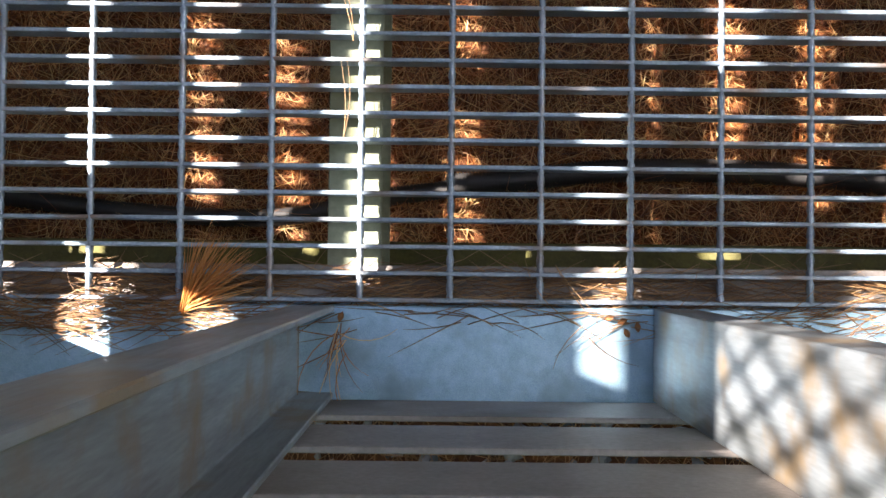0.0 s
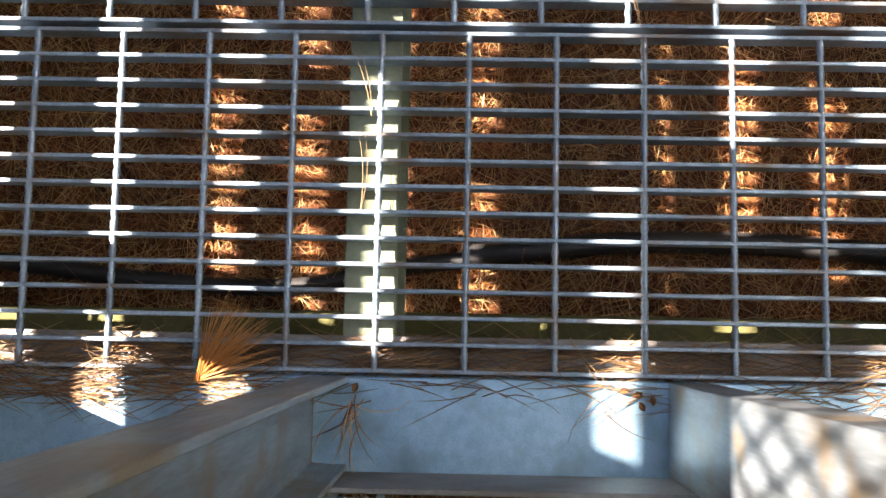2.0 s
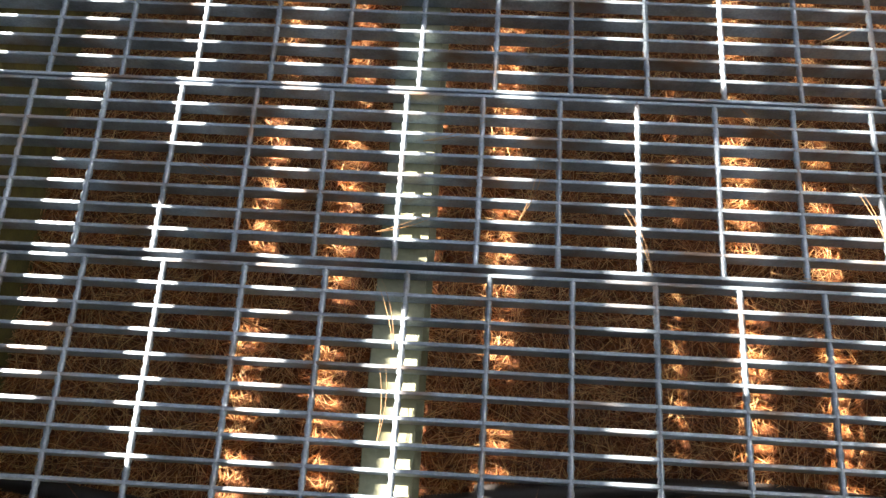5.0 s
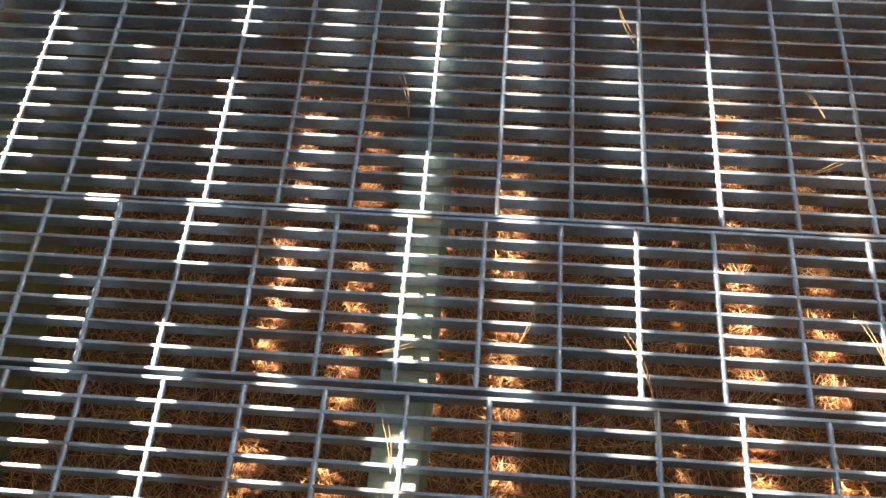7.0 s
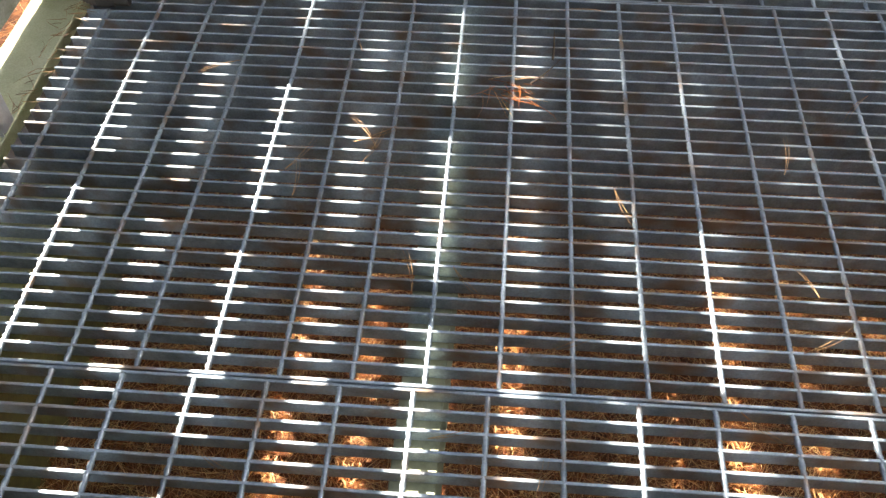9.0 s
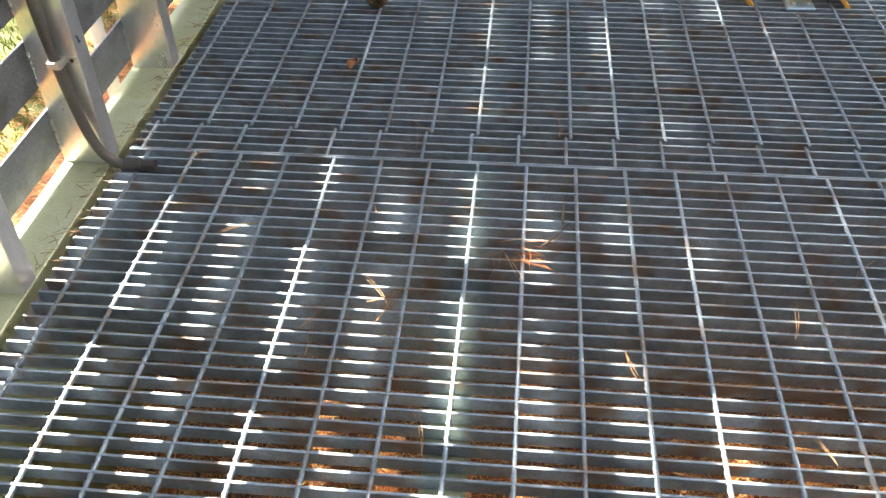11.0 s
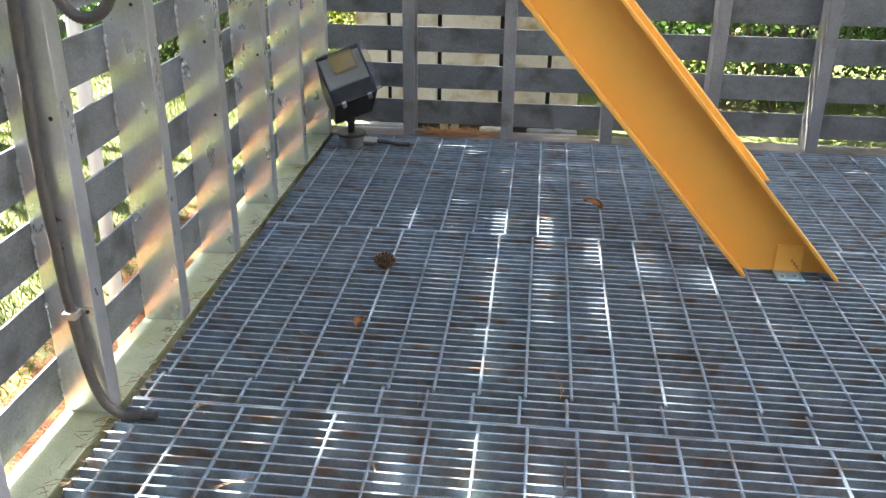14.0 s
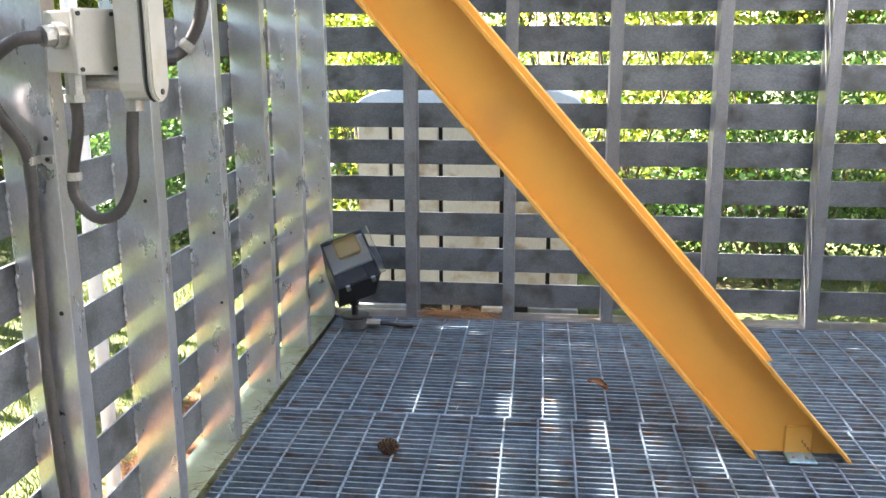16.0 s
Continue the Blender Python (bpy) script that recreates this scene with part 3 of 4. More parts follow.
for f in ((4, 5, 1, 0), (5, 6, 2, 1), (6, 7, 3, 2), (7, 4, 0, 3), (7, 6, 5, 4)):
    bm.faces.new([r[i] for i in f])
bmesh.ops.recalc_face_normals(bm, faces=bm.faces)
bmesh.ops.solidify(bm, geom=list(bm.faces), thickness=0.004)
for k in range(5):
    add_box(bm, (-0.09 + k * 0.024, -0.07, -0.150), (-0.086 + k * 0.024, 0.04, -0.134))
bm.transform(HM)
head = part("housing", bm, BLACK, flood)
part("reflector", box((-0.085, -0.030, -0.014), (0.059, 0.091, -0.006), 0.003, m=HM), PALE_REFLECTOR, head, "pale reflector tray")
part("lamp_plate", box((-0.050, 0.014, -0.0055), (0.036, 0.088, 0.001), 0.016, 3, m=HM), YELLOW_LAMP, head, "yellowed lamp plate")
bm = bmesh.new()
for lo, hi in (((-0.090, -0.099, 0.0), (0.064, -0.093, 0.006)), ((-0.090, 0.0935, 0.0), (0.064, 0.0975, 0.006)), ((-0.090, -0.093, 0.0), (-0.0865, 0.0935, 0.006)), ((0.0605, -0.093, 0.0), (0.064, 0.0935, 0.006))):
    add_box(bm, lo, hi, 0.002)
bm.transform(HM)
part("bezel", bm, BLACK, head)
glass = part("glass", box((-0.082, -0.098, 0.010), (0.082, 0.098, 0.014), 0.0015, m=HM), GLASS, head, "clear shield plate")
glass.visible_shadow = False
for sx in (-1, 1):
    part("latch", box((sx * 0.045 - 0.018, -0.110, -0.01), (sx * 0.045 - 0.004, -0.1005, 0.020), 0.002, m=HM), ZINC, head)
cable = part("lamp_cable", hose("lamp_cable", [FB + Vector((0.10, 0, 0.022)), FB + Vector((0.14, 0, 0.019)), FB + Vector((0.19, 0.005, 0.011)), FB + Vector((0.235, 0.015, 0.008))], 0.008, BLACK_HOSE, rib=0.02), BLACK_HOSE)
tagged(cable, "black cable lying on the grating beside the lamp", "cable")

# ---- electrical boxes and conduit on the wall post ----
PY = 1.260
jb = thing("junction_box", "light grey metal box with a screwed lid and glands", "electrical box")
JM = Matrix.Translation((-0.680, PY - 0.056, 0)) @ Matrix.Rotation(radians(62), 4, "Z")
part("body", box((-0.036, -0.026, 1.082), (0.036, 0.050, 1.182), 0.004, 2, m=JM), BOX_GREY, jb)
lid = part("lid", box((-0.0385, -0.0385, 1.079), (0.0385, -0.0265, 1.185), 0.004, 2, m=JM), BOX_GREY, jb)
for x in (-0.031, 0.031):
    for z in (1.088, 1.176):
        bm = cyl((x, -0.0415, z), (x, -0.0385, z), 0.0038, n=8)
        bm.transform(JM)
        part("screw", bm, BLACK, lid)
bm = cyl((-0.02, 0.0, 1.046), (-0.02, 0.0, 1.082), 0.017, n=10)
add_cyl(bm, (-0.02, 0.0, 1.034), (-0.02, 0.0, 1.047), 0.021, n=8)
bm.transform(JM)
part("gland", bm, ZINC, jb, "pale zinc gland")
bm = cyl((-0.054, 0.0, 1.142), (-0.036, 0.0, 1.142), 0.021, n=8)
add_cyl(bm, (-0.072, 0.0, 1.140), (-0.054, 0.0, 1.142), 0.017, n=10)
bm.transform(JM)
part("gland", bm, ZINC, jb, "pale zinc gland")
part("bracket", box((-0.762, PY - 0.0035, 1.09), (-0.70, PY - 0.0005, 1.175), 0.001), ZINC, jb)
cb = thing("inspection_box", "tall rounded light grey conduit body with cover", "conduit fitting")
def rounded(w, h, d, m, n=8):
    bm = bmesh.new()
    r = w / 2
    pts = [(math.cos(a) * r, h / 2 - r + math.sin(a) * r) for a in np.linspace(0, math.pi, n)] + [(math.cos(a) * r, -h / 2 + r + math.sin(a) * r) for a in np.linspace(math.pi, 2 * math.pi, n)]
    lo = [bm.verts.new((x, y, 0)) for x, y in pts]
    hi = [bm.verts.new((x, y, d)) for x, y in pts]
    bm.faces.new(lo[::-1])
    bm.faces.new(hi)
    for i in range(len(pts)):
        j = (i + 1) % len(pts)
        bm.faces.new((lo[i], lo[j], hi[j], hi[i]))
    bmesh.ops.bevel(bm, geom=[e for e in bm.edges if abs(e.verts[0].co.z - e.verts[1].co.z) < 1e-6], offset=0.003, segments=2, affect="EDGES")
    bm.transform(m)
    return bm
TO_X = Matrix(((0, 0, 1, 0), (1, 0, 0, 0), (0, 1, 0, 0), (0, 0, 0, 1)))
part("body", rounded(0.062, 0.235, 0.046, Matrix.Translation((-0.614, PY - 0.045, 1.152)) @ TO_X), BOX_GREY, cb)
part("gasket", rounded(0.066, 0.239, 0.003, Matrix.Translation((-0.5675, PY - 0.045, 1.152)) @ TO_X), BLACK, cb, "black gasket")
cover = part("cover", rounded(0.066, 0.239, 0.010, Matrix.Translation((-0.564, PY - 0.045, 1.152)) @ TO_X), BOX_GREY, cb)
for z in (1.05, 1.254):
    part("screw", cyl((-0.5545, PY - 0.045, z), (-0.551, PY - 0.045, z), 0.005, n=8), BLACK, cover)
part("nipple", cyl((-0.69, PY - 0.045, 1.065), (-0.613, PY - 0.045, 1.065), 0.013, n=14), ZINC, cb)
part("gland", cyl((-0.605, PY - 0.045, 1.018), (-0.605, PY - 0.045, 1.036), 0.016, n=10), ZINC, cb)
part("elbow", cyl((-0.590, PY - 0.014, 1.10), (-0.556, PY + 0.018, 1.105), 0.014, n=12), BLACK, cb)

def conduit(label, pts, r, mat, rib=0.15):
    ob = part("flexible_conduit", hose("flexible_conduit", pts, r, mat, rib), mat)
    return tagged(ob, label, "conduit", "flexible conduits")
conduit("grey-brown ribbed conduit looping down the post to the grating", [(-0.713, PY - 0.119, 1.140), (-0.750, PY - 0.142, 1.132), (-0.815, PY - 0.125, 1.090), (-0.855, PY - 0.06, 1.045), (-0.848, PY - 0.04, 1.005), (-0.820, PY - 0.03, 0.955), (-0.818, PY - 0.022, 0.90), (-0.824, PY - 0.018, 0.75), (-0.830, PY - 0.018, 0.55), (-0.825, PY - 0.018, 0.38), (-0.818, PY - 0.018, 0.24), (-0.802, PY - 0.02, 0.11), (-0.782, PY - 0.022, 0.045), (-0.755, PY - 0.022, 0.018), (-0.735, PY - 0.022, 0.013)], 0.0115, RUBBER)
loop = conduit("dark ribbed conduit hanging in a loop between the boxes", [(-0.694, PY - 0.07, 1.036), (-0.700, PY - 0.06, 0.99), (-0.725, PY - 0.04, 0.925), (-0.727, PY - 0.042, 0.870), (-0.690, PY - 0.045, 0.832), (-0.646, PY - 0.045, 0.845), (-0.618, PY - 0.045, 0.90), (-0.614, PY - 0.045, 0.96), (-0.607, PY - 0.045, 1.024)], 0.0108, RUBBER)
riser = conduit("dark ribbed conduit rising from the conduit body", [(-0.558, PY + 0.016, 1.104), (-0.535, PY + 0.03, 1.125), (-0.512, PY + 0.035, 1.17), (-0.505, PY + 0.035, 1.24), (-0.530, PY + 0.03, 1.35), (-0.60, PY + 0.02, 1.50), (-0.74, PY + 0.02, 1.60), (-0.80, PY - 0.02, 1.72)], 0.0115, RUBBER)
conduit("dark ribbed conduit rising behind the boxes", [(-0.628, PY - 0.03, 1.11), (-0.622, PY - 0.025, 1.16), (-0.635, PY - 0.02, 1.24), (-0.68, PY - 0.02, 1.36), (-0.75, PY - 0.02, 1.5), (-0.80, PY - 0.02, 1.65)], 0.0115, RUBBER)
part("clamp_band", cyl((-0.7265, PY - 0.0405, 0.897), (-0.7265, PY - 0.0405, 0.911), 0.0135, n=18, bevel=0.0015), ZINC, loop, "pale zinc band")
part("clamp_band", cyl((-0.540, PY + 0.027, 1.117), (-0.530, PY + 0.0315, 1.130), 0.0145, n=18, bevel=0.0015), ZINC, riser, "pale zinc band")
for z, x in ((0.243, -0.818), (0.928, -0.819)):
    strap = thing("conduit_strap", "pale zinc strap holding the conduit to the post", "pipe strap", "conduit straps")
    part("band", box((x - 0.014, PY - 0.033, z - 0.008), (x + 0.014, PY - 0.0005, z + 0.008), 0.004, 2), ZINC, strap)
    part("tab", box((x + 0.0145, PY - 0.004, z - 0.008), (x + 0.036, PY - 0.0005, z + 0.008), 0.001), ZINC, strap)
    part("screw", cyl((x + 0.026, PY - 0.007, z), (x + 0.026, PY - 0.004, z), 0.004, n=8), BLACK, strap)
plug = thing("cable_coupler", "black coupler lying on the grating edge", "coupler")
bm = cyl((-0.738, PY - 0.022, 0.014), (-0.70, PY - 0.02, 0.014), 0.0135, n=14, bevel=0.002)
add_cyl(bm, (-0.70, PY - 0.02, 0.014), (-0.672, PY - 0.02, 0.014), 0.011, n=12)
part("sleeve", bm, BLACK_HOSE, plug)

# ---- conduits under the grating ----
CONDUIT_A = [(-0.768, -0.084, GROUND_Z + 0.022), (-0.630, -0.096, GROUND_Z + 0.022), (-0.445, -0.117, GROUND_Z + 0.022), (-0.223, -0.128, GROUND_Z + 0.022), (-0.111, -0.116, GROUND_Z + 0.022), (-0.003, -0.092, GROUND_Z + 0.022), (0.089, -0.079, GROUND_Z + 0.022), (0.154, -0.070, GROUND_Z + 0.022)]
CONDUIT_B = [(0.099, -0.070, GROUND_Z + 0.026), (0.201, -0.063, GROUND_Z + 0.026), (0.349, -0.046, GROUND_Z + 0.026), (0.524, -0.042, GROUND_Z + 0.026), (0.691, -0.049, GROUND_Z + 0.026), (1.012, -0.075, GROUND_Z + 0.026)]
conduit("black corrugated conduit lying on the needle litter", CONDUIT_A, 0.016, BLACK_HOSE, 0.15)
conduit("thick black corrugated conduit lying on the needle litter", CONDUIT_B, 0.020, BLACK_HOSE, 0.15)

# ---- outside things ----
pole = thing("white_pole", "bright white plastic pipe standing outside the wall", "pipe")
part("pipe", cyl((-0.945, 1.66, GROUND_Z - 0.02), (-0.945, 1.66, 2.6), 0.017, n=16), WHITE, pole)
cab = thing("storage_cabinet", "cream board cabinet with a rounded pale cover", "cabinet")
CY = 4.40
for a, b in ((-0.885, -0.722), (-0.700, -0.455), (-0.432, -0.130), (-0.108, 0.122), (0.144, 0.290)):
    part("board", box((a, CY, -0.26), (b, CY + 0.03, 0.815), 0.004), CREAM, cab)
part("back_body", box((-0.875, CY + 0.061, GROUND_Z - 0.01), (0.28, CY + 0.75, 0.81), 0.01), BLACK, cab)
prof = [(-0.89, 0.815), (-0.85, 0.85), (-0.76, 0.885), (-0.6, 0.90), (0.0, 0.90), (0.16, 0.885), (0.255, 0.85), (0.295, 0.815)]
part("cover", prism(prof, 0.80, Matrix(((1, 0, 0, 0), (0, 0, 1, CY - 0.02), (0, 1, 0, 0.001), (0, 0, 0, 1))), 0.006), ROOF, cab)
for x in (-0.80, -0.42, -0.36, 0.2):
    part("foot", box((x - 0.02, CY + 0.02, GROUND_Z - 0.02), (x + 0.02, CY + 0.06, -0.25), 0.004), CREAM, cab)
for x0, x1, m in ((-0.95, -0.60, PANEL), (-0.22, -0.09, CREAM), (0.03, 0.30, PANEL)):
    part("skirt", box((x0, CY - 0.03, GROUND_Z - 0.01), (x1, CY - 0.002, -0.265), 0.01), m, cab, "pale lower panel")

# ---- trees, bushes, grass ----
def bush(label, at, radii, n, leaf, mat, count=40, spread=0.12):
    b = thing("bush", label, "bush", "bushes round the enclosure")
    x, y = at
    base = np.array([x, y, GROUND_Z])
    c = clumps(rng, (x, y, GROUND_Z + radii[2] * 0.95), radii, count, n, spread)
    c[:, 2] = np.maximum(c[:, 2], GROUND_Z + 0.03)
    part("foliage", mesh_from("foliage", *leaves(rng, c, leaf), mat), mat, b)
    k = 26
    roots = np.repeat(base[None], k, 0) + rng.normal(size=(k, 3)) * np.array([radii[0] * 0.3, radii[1] * 0.2, 0])
    v, f = strips(rng, roots, rng.uniform(0, 6.28, k), rng.uniform(0.9, 1.5, k), radii[2] * rng.uniform(1.2, 1.9, k), rng.uniform(0.006, 0.02, k), rng.uniform(-1, 1, k), 6, 0.2)
    part("branchwork", mesh_from("branchwork", v, f, BARK), BARK, b)
    return b


def tree(label, at, height, trunk_r, crown_z, radii, n, leaf, mat, lean=0.0):
    t = thing("tree", label, "tree", "trees round the enclosure")
    x, y = at
    k = 15
    roots = np.array([[x, y, GROUND_Z - 0.05]])
    v, f = strips(rng, roots, np.array([lean]), np.array([1.52]), np.array([height]), np.array([trunk_r]), np.array([0.3]), 8)
    part("trunk", mesh_from("trunk", v, f, BARK, True), BARK, t)
    roots = np.array([[x, y, GROUND_Z + height * s] for s in np.linspace(0.25, 0.85, k * 2)])
    v, f = strips(rng, roots, rng.uniform(0, 6.28, k * 2), rng.uniform(0.2, 0.9, k * 2), radii[0] * rng.uniform(0.6, 1.1, k * 2), np.full(k * 2, trunk_r * 0.35), rng.uniform(-0.6, 0.6, k * 2), 6, -0.2)
    v2, f2 = strips(rng, np.repeat(np.array([[x, y, GROUND_Z - 0.02]]), k, 0) + rng.normal(size=(k, 3)) * np.array([0.35, 0.25, 0]), rng.uniform(0, 6.28, k), rng.uniform(1.1, 1.5, k), height * rng.uniform(0.4, 0.8, k), np.full(k, trunk_r * 0.4), rng.uniform(-0.8, 0.8, k), 6, -0.1)
    part("branchwork", mesh_from("branchwork", np.concatenate([v, v2]), np.concatenate([f, f2 + len(v)]), BARK), BARK, t)
    c = clumps(rng, (x, y, crown_z), radii, 90, n, 0.22)
    part("crown", mesh_from("crown", *leaves(rng, c, leaf), mat), mat, t)
    return t


for i, (x, y) in enumerate(((-2.6, 6.6), (-0.9, 6.8), (0.7, 6.2), (1.9, 6.0), (3.1, 5.7), (4.4, 6.2))):
    bush("bright green leafy bush behind the slat wall", (x, y), (1.1, 0.9, 0.85 + 0.25 * (i % 3)), 14000, 0.045, LEAF if i % 3 else LEAF_DARK, 90, 0.11)
for i, (x, y) in enumerate(((-1.6, 10.5), (0.4, 11.2), (2.2, 10.2), (3.9, 11.0), (6.0, 10.4), (-4.0, 10.8))):
    tree("sunlit broadleaf tree with thin bare stems", (x, y), 5.5, 0.07, 2.9, (1.9, 1.5, 2.4), 26000, 0.058, LEAF, i * 1.1)
for i in range(7):
    bush("tall green shrub beyond the lawn", (-6.9 - 0.3 * (i % 2), -1.2 + 1.55 * i), (1.2, 1.15, 1.9), 17000, 0.08, LEAF_DARK if i % 3 else LEAF, 150, 0.15)
for i, (x, y) in enumerate(((-6.9, 9.8), (-6.6, 11.6), (-6.2, 13.6), (-5.6, 15.6), (-4.8, 17.6), (-3.8, 19.0))):
    bush("broad green shrub at the far end of the lawn", (x, y), (1.4, 1.3, 2.3), 12000, 0.11, LEAF_DARK if i % 2 else LEAF, 110, 0.18)
for i, (x, y) in enumerate(((-8.0, 1.0), (-8.6, 9.5), (-9.0, 13.0))):
    tree("dark green tree beyond the lawn", (x, y), 5.0, 0.10, 2.2, (1.8, 1.8, 1.8), 7000, 0.12, LEAF_DARK, i * 2.0)

# Pines and hedge out of view, added to dim the skylight inside the walls.
for x, y, z, r in ((3.8, -2.6, 5.2, 2.4), (-1.2, -3.2, 4.6, 2.3), (1.6, -3.4, 5.0, 2.4), (0.4, -3.0, 2.6, 1.8), (4.9, 2.2, 7.2, 2.6), (4.4, 5.6, 8.0, 2.4), (3.4, 1.0, 6.6, 2.0)):
    tree("unseen dark pine added beside the enclosure to cut skylight", (x, y), z + 1.5, 0.16, z, (r, r * 0.8, r * 0.85), 12000, 0.20, LEAF_DARK)
for x, y in ((-2.4, -3.0), (-0.8, -2.4), (0.6, -2.5), (2.0, -2.4), (3.4, -2.6), (-3.8, -2.2)):
    bush("unseen dark hedge shrub added beside the enclosure to cut skylight", (x, y), (1.1, 0.9, 1.3), 6500, 0.14, LEAF_DARK, 60, 0.2)
rng = np.random.default_rng(4)
tree("tall pine west of the enclosure with an open crown", (-6.5, 5.2), 9.4, 0.12, 7.3, (1.3, 1.95, 2.1), 12000, 0.11, LEAF_DARK)

n = 50000
g = np.stack([rng.uniform(-4.6, -1.05, n), rng.uniform(-0.6, 7.5, n), np.full(n, GROUND_Z)], 1)
g2 = np.stack([rng.uniform(-1.2, 5.0, 9000), rng.uniform(3.6, 7.2, 9000), np.full(9000, GROUND_Z)], 1)
g = np.concatenate([g, g2])
keep = (g[:, 0] < -1.35 - 0.25 * rng.uniform(size=len(g))) | (rng.uniform(size=len(g)) < 0.06) | (g[:, 1] > 3.9)
g = g[keep]
n = len(g)
v, f = strips(rng, g, rng.uniform(0, 6.28, n), rng.uniform(0.8, 1.5, n), rng.uniform(0.02, 0.06, n), np.full(n, 0.0026), rng.uniform(-0.8, 0.8, n), 2, 0.5)
tagged(part("grass", mesh_from("grass", v, f, GRASS), GRASS), "short uneven lawn grass", "grass", kind="stuff")

# ---- needles and stones ----
def needle_field(name, label, n, xr, yr, z0, z1, mat, lo=0.05, hi=0.11, w=0.00075, tilt=0.16, along=None):
    p = np.stack([rng.uniform(*xr, n), rng.uniform(*yr, n), rng.uniform(z0, z1, n)], 1)
    turn = rng.uniform(0, 6.28, n) if along is None else rng.normal(0, along, n) + math.pi * rng.integers(0, 2, n)
    v, f = strips(rng, p, turn, rng.normal(0, tilt, n), rng.uniform(lo, hi, n), np.full(n, w), rng.normal(0, 0.5, n), 3, 0.05)
    ob = part(name, mesh_from(name, v, f, mat), mat)
    return tagged(ob, label, "pine needles", kind="stuff")


needle_field("needle_litter", "thick bed of red-brown pine needles below the grating", 95000, (-0.85, 1.6), (-0.20, 2.2), GROUND_Z + 0.004, GROUND_Z + 0.024, NEEDLE, w=0.00062)
needle_field("needle_litter", "dry pine needles on the ground beside the wall", 11000, (-1.6, -0.90), (-0.5, 3.6), GROUND_Z + 0.004, GROUND_Z + 0.018, NEEDLE_OUT)
needle_field("needle_litter", "dry pine needles on the ground outside", 4000, (-0.9, 1.6), (-0.8, -0.36), GROUND_Z + 0.01, GROUND_Z + 0.03, NEEDLE_OUT)
needle_field("needle_drift", "pine needles caught on the ledger at the grating edge", 1000, (-0.76, 0.95), (-0.252, -0.210), -0.026, -0.006, NEEDLE_PALE, 0.05, 0.11, 0.0008, 0.04, 0.22)
needle_field("needle_drift", "pine needles drifted on the sill beside the post", 420, (-0.80, -0.13), (-0.278, -0.246), -0.001, 0.006, NEEDLE_PALE, 0.05, 0.10, 0.0008, 0.03, 0.25)
needle_field("needle_drift", "pine needles on the sunlit sill beyond the post", 60, (0.40, 0.75), (-0.275, -0.246), -0.001, 0.006, NEEDLE_PALE, 0.05, 0.10, 0.0008, 0.03, 0.3)
needle_field("needle_drift", "pine needles drifted along the left grating edge", 260, (-0.80, -0.765), (0.9, 3.25), -0.001, 0.006, NEEDLE_PALE, 0.02, 0.05, 0.0007, 0.1)
needle_field("needle_drift", "pine needles drifted against the back wall", 500, (-0.40, -0.08), (3.31, 3.40), 0.0, 0.018, NEEDLE_OUT, 0.03, 0.08, 0.0007, 0.15)

# stones outside the near wall
n = 700
oct_v = np.array([(1, 0, 0), (0, 1, 0), (-1, 0, 0), (0, -1, 0), (0, 0, 1), (0, 0, -1)], float)
oct_f = np.array([(0, 1, 4), (1, 2, 4), (2, 3, 4), (3, 0, 4), (1, 0, 5), (2, 1, 5), (3, 2, 5), (0, 3, 5)])
sc = rng.uniform(0.008, 0.022, (n, 1, 1)) * rng.uniform(0.6, 1.2, (n, 1, 3))
ang = rng.uniform(0, 6.28, n)
rv = oct_v[None] * rng.uniform(0.7, 1.2, (n, 6, 1)) * sc
rx = rv[..., 0] * np.cos(ang)[:, None] - rv[..., 1] * np.sin(ang)[:, None]
ry = rv[..., 0] * np.sin(ang)[:, None] + rv[..., 1] * np.cos(ang)[:, None]
pos = np.stack([rng.uniform(-0.6, 1.4, n), rng.uniform(-0.85, -0.40, n), np.full(n, GROUND_Z + 0.012)], 1)
sv = np.stack([rx, ry, rv[..., 2]], -1) + pos[:, None]
sf = (np.arange(n)[:, None, None] * 6 + oct_f[None]).reshape(-1, 3)
tagged(part("gravel", mesh_from("gravel", sv.reshape(-1, 3), sf, STONE), STONE), "loose grey gravel outside the slat wall", "gravel", kind="stuff")

# ---- fallen things on the grating ----
def lying(rng, n, x, y, z, spread, heading, fan, lo, hi, rise=0.05, w=0.0007, bend=0.4):
    p = np.stack([rng.normal(x, spread, n), rng.normal(y, spread, n), rng.uniform(z, z + 0.004, n)], 1)
    return strips(rng, p, rng.normal(heading, fan, n), rng.normal(rise, rise * 0.5 + 0.01, n), rng.uniform(lo, hi, n), np.full(n, w), rng.normal(0, bend, n), 5, rise * 1.2)


tuft = part("needle_tuft", mesh_from("needle_tuft", *lying(rng, 95, -0.197, -0.254, 0.004, 0.0022, 0.85, 0.30, 0.075, 0.108, 0.30, 0.00085, 0.2), NEEDLE_ORANGE), NEEDLE_ORANGE)
tagged(tuft, "fan-shaped tuft of dry orange pine needles on the grating", "pine needles", kind="stuff")
clump = part("needle_clump", mesh_from("needle_clump", *lying(rng, 34, 0.085, 1.035, 0.003, 0.022, -0.6, 0.8, 0.03, 0.075, 0.06), NEEDLE), NEEDLE)
tagged(clump, "small heap of red-brown needles on the bars", "pine needles", kind="stuff")
v, f = strips(rng, np.array([[0.13, 1.05, 0.006], [0.17, 1.12, 0.006]]), np.array([0.8, 1.5]), np.array([0.02, 0.0]), np.array([0.09, 0.09]), np.array([0.002, 0.0028]), np.array([0.3, 0.1]), 6)
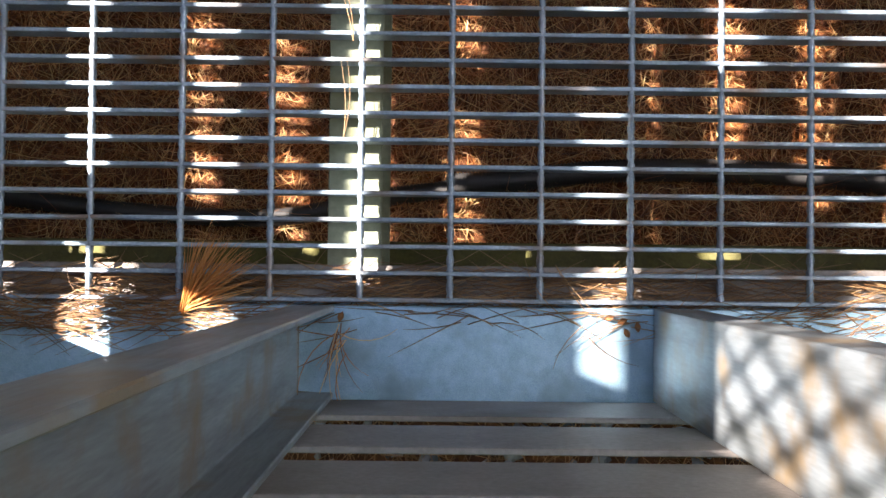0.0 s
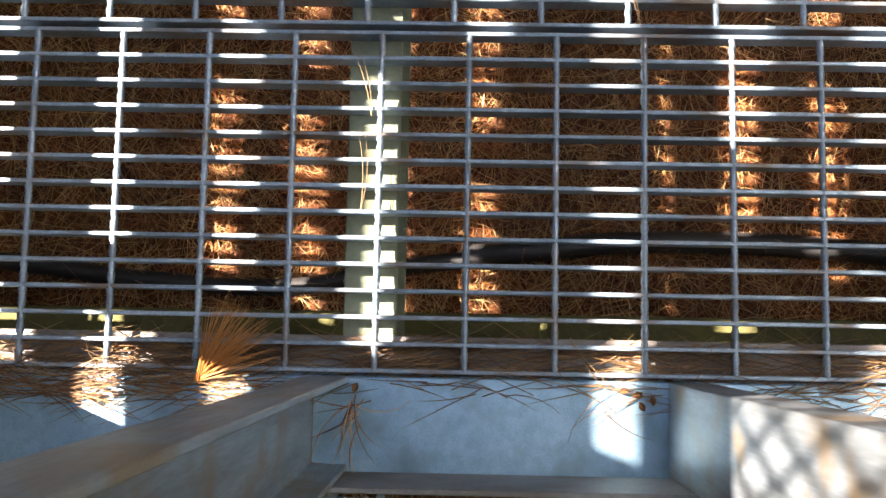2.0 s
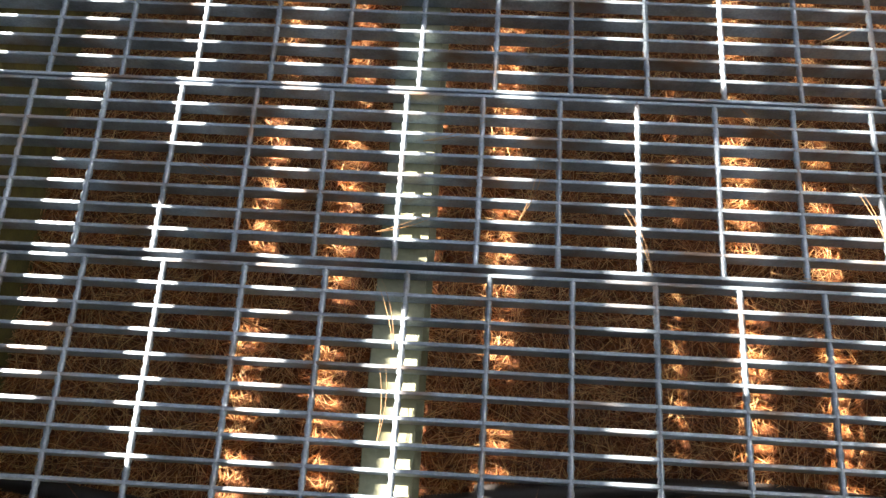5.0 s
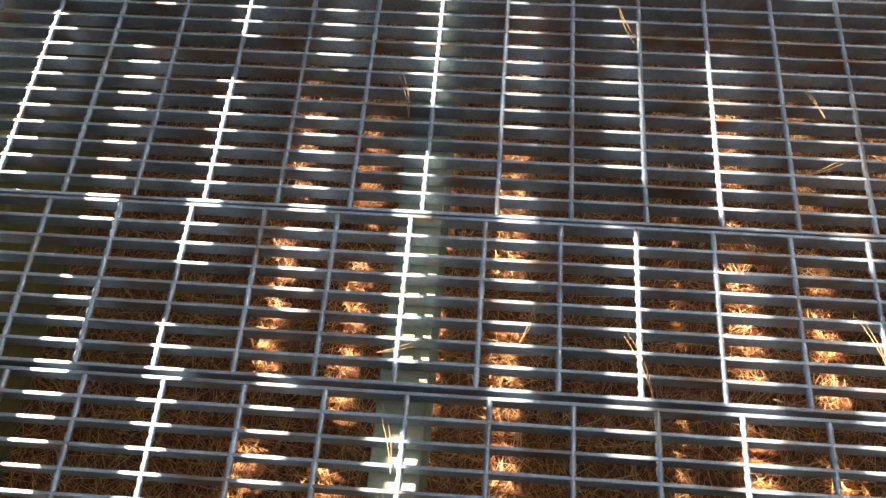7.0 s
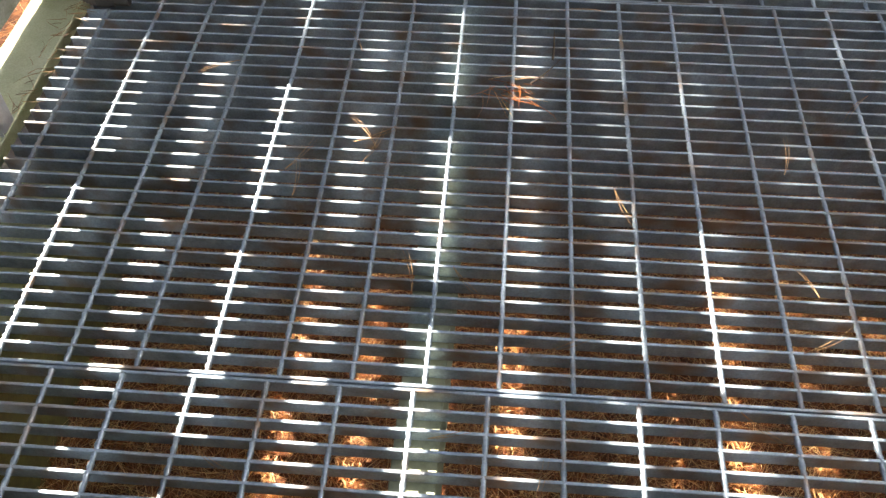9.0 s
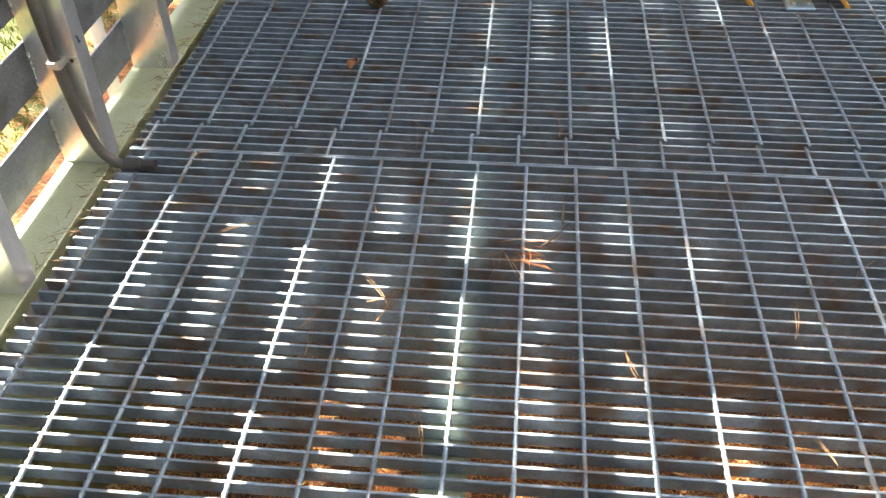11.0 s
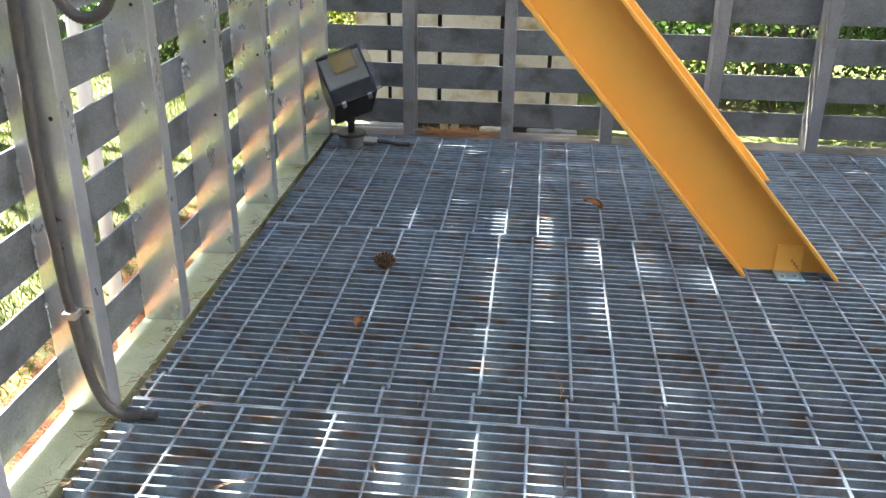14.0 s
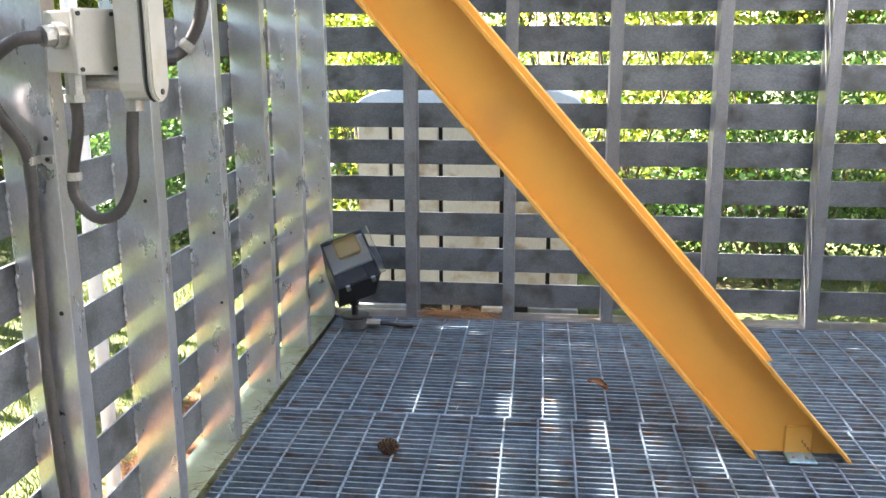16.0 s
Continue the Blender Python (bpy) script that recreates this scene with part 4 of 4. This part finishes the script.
tagged(part("twig", mesh_from("twig", v, f, BARK), BARK), "thin dry twig lying across the bars", "twig")

pair = part("pine_needle", mesh_from("pine_needle", *strips(rng, np.zeros((2, 3)), np.array([-0.06, 0.07]), np.array([0.03, 0.05]), np.array([0.095, 0.09]), np.array([0.0006, 0.0006]), np.array([0.5, 0.35]), 7, 0.08), NEEDLE_PALE), NEEDLE_PALE)
tagged(pair, "bleached pine needle pair lying across the grating bars", "pine needle", "fallen needles")
pair.matrix_basis = pose(0.135, 0.225, 0.003, 0, 0, 62)
spots = [(-0.045, 0.20, 12), (0.30, 0.16, 100), (-0.01, 0.05, 95), (-0.02, -0.06, 80), (-0.30, 0.30, -40), (0.42, 0.40, -50), (0.52, 0.50, 20), (0.56, 0.60, 110), (-0.15, 0.83, 60), (-0.13, 0.87, 115), (-0.17, 0.88, 20), (0.02, 0.62, -60), (-0.14, 1.36, 85), (0.165, 1.42, 80), (0.175, 1.45, 100), (-0.62, 1.29, 30), (-0.58, 1.27, 130), (-0.46, 1.50, 125), (0.22, -0.20, -60), (-0.60, 0.05, 150), (-0.58, 0.03, 170), (0.55, 0.85, 70), (0.27, 0.80, -80)]
for x, y, a in spots:
    copy_thing(pair, pose(x, y, 0.003, 0, 0, a))
for k in range(46):
    copy_thing(pair, pose(rng.uniform(-0.7, 1.3), rng.uniform(-0.2, 3.2), 0.003, 0, 0, rng.uniform(0, 360)))

n = 110
p = np.stack([rng.uniform(-0.76, 0.7, n), -0.252 - np.abs(rng.normal(0, 0.012, n)), rng.uniform(0.0, 0.006, n)], 1)
v, f = strips(rng, p, rng.normal(0, 0.3, n) + np.where(rng.uniform(size=n) < 0.5, 0, math.pi), rng.normal(0.02, 0.02, n), rng.uniform(0.05, 0.11, n), np.full(n, 0.0007), rng.normal(0, 0.5, n), 5, 0.05)
tagged(part("needle_drift", mesh_from("needle_drift", v, f, NEEDLE_PALE), NEEDLE_PALE), "dry needles strewn along the sill plate", "pine needles", kind="stuff")
n = 16
p = np.stack([rng.normal(-0.02, 0.006, n), rng.normal(-0.275, 0.012, n), rng.uniform(0.002, 0.02, n)], 1)
v, f = strips(rng, p, rng.normal(-1.9, 0.7, n), rng.normal(0.05, 0.1, n), rng.uniform(0.04, 0.10, n), np.full(n, 0.0007), rng.normal(0.6, 0.5, n), 6, 0.2)
tagged(part("needle_clump", mesh_from("needle_clump", v, f, NEEDLE), NEEDLE), "bent brown needles caught in the post corner", "pine needles", kind="stuff")


def dry_leaf(label, m, size):
    bm = bmesh.new()
    rows = []
    for i in range(7):
        t = i / 6
        w = math.sin(math.pi * min(1, t * 0.95 + 0.03)) * 0.3
        rows.append([bm.verts.new((t - 0.5, w * s, 0.12 * abs(s) * (1 + t) + 0.10 * math.sin(t * 4))) for s in (-1, -0.5, 0, 0.5, 1)])
    for a, b in zip(rows, rows[1:]):
        for k in range(4):
            bm.faces.new((a[k], a[k + 1], b[k + 1], b[k]))
    bmesh.ops.solidify(bm, geom=list(bm.faces), thickness=0.02)
    bm.transform(m @ Matrix.Scale(size, 4))
    return tagged(part("dry_leaf", bm, LEAF_BROWN, smooth=True), label, "leaf", "dry leaves")


LEAF_BROWN = material("dead_leaf", (0.42, 0.20, 0.08), (0.28, 0.11, 0.045), rough=0.6, scale=60, fine=400)
dry_leaf("curled red-brown dead leaf on the grating", pose(-0.335, 1.70, 0.004, 0, 0, 80), 0.05)
dry_leaf("curled orange dead leaf on the grating", pose(0.285, 2.59, 0.006, 0, 10, -25), 0.075)
for x, y, a in ((0.295, -0.262, 20), (0.312, -0.268, 100), (0.280, -0.258, 200), (0.300, -0.275, 300), (-0.02, -0.26, 70)):
    dry_leaf("small curled orange leaf fragment on the sill", pose(x, y, 0.003, 0, 0, a), 0.012)

# pine cone: scales on a spiral
bm = bmesh.new()
for i in range(90):
    t = i / 89
    a = i * 2.39996
    r = 0.004 + 0.017 * math.sin(math.pi * (0.12 + 0.8 * t))
    z = 0.004 + 0.050 * t
    ln = 0.006 + 0.011 * math.sin(math.pi * (0.15 + 0.75 * t))
    m = Matrix.Translation((0, 0, z)) @ Matrix.Rotation(a, 4, "Z") @ Matrix.Translation((r * 0.6, 0, 0)) @ Matrix.Rotation(-0.5 - 0.5 * t, 4, "Y")
    add_box(bm, (0, -0.0045, -0.0008), (ln, 0.0045, 0.0012), 0.0005, m=m)
add_cyl(bm, (0, 0, 0.002), (0, 0, 0.05), 0.010, 0.004, n=10)
bm.transform(pose(-0.358, 2.050, 0.019, 84, 0, 68))
tagged(part("pine_cone", bm, CONE), "open brown pine cone lying on the grating", "pine cone")
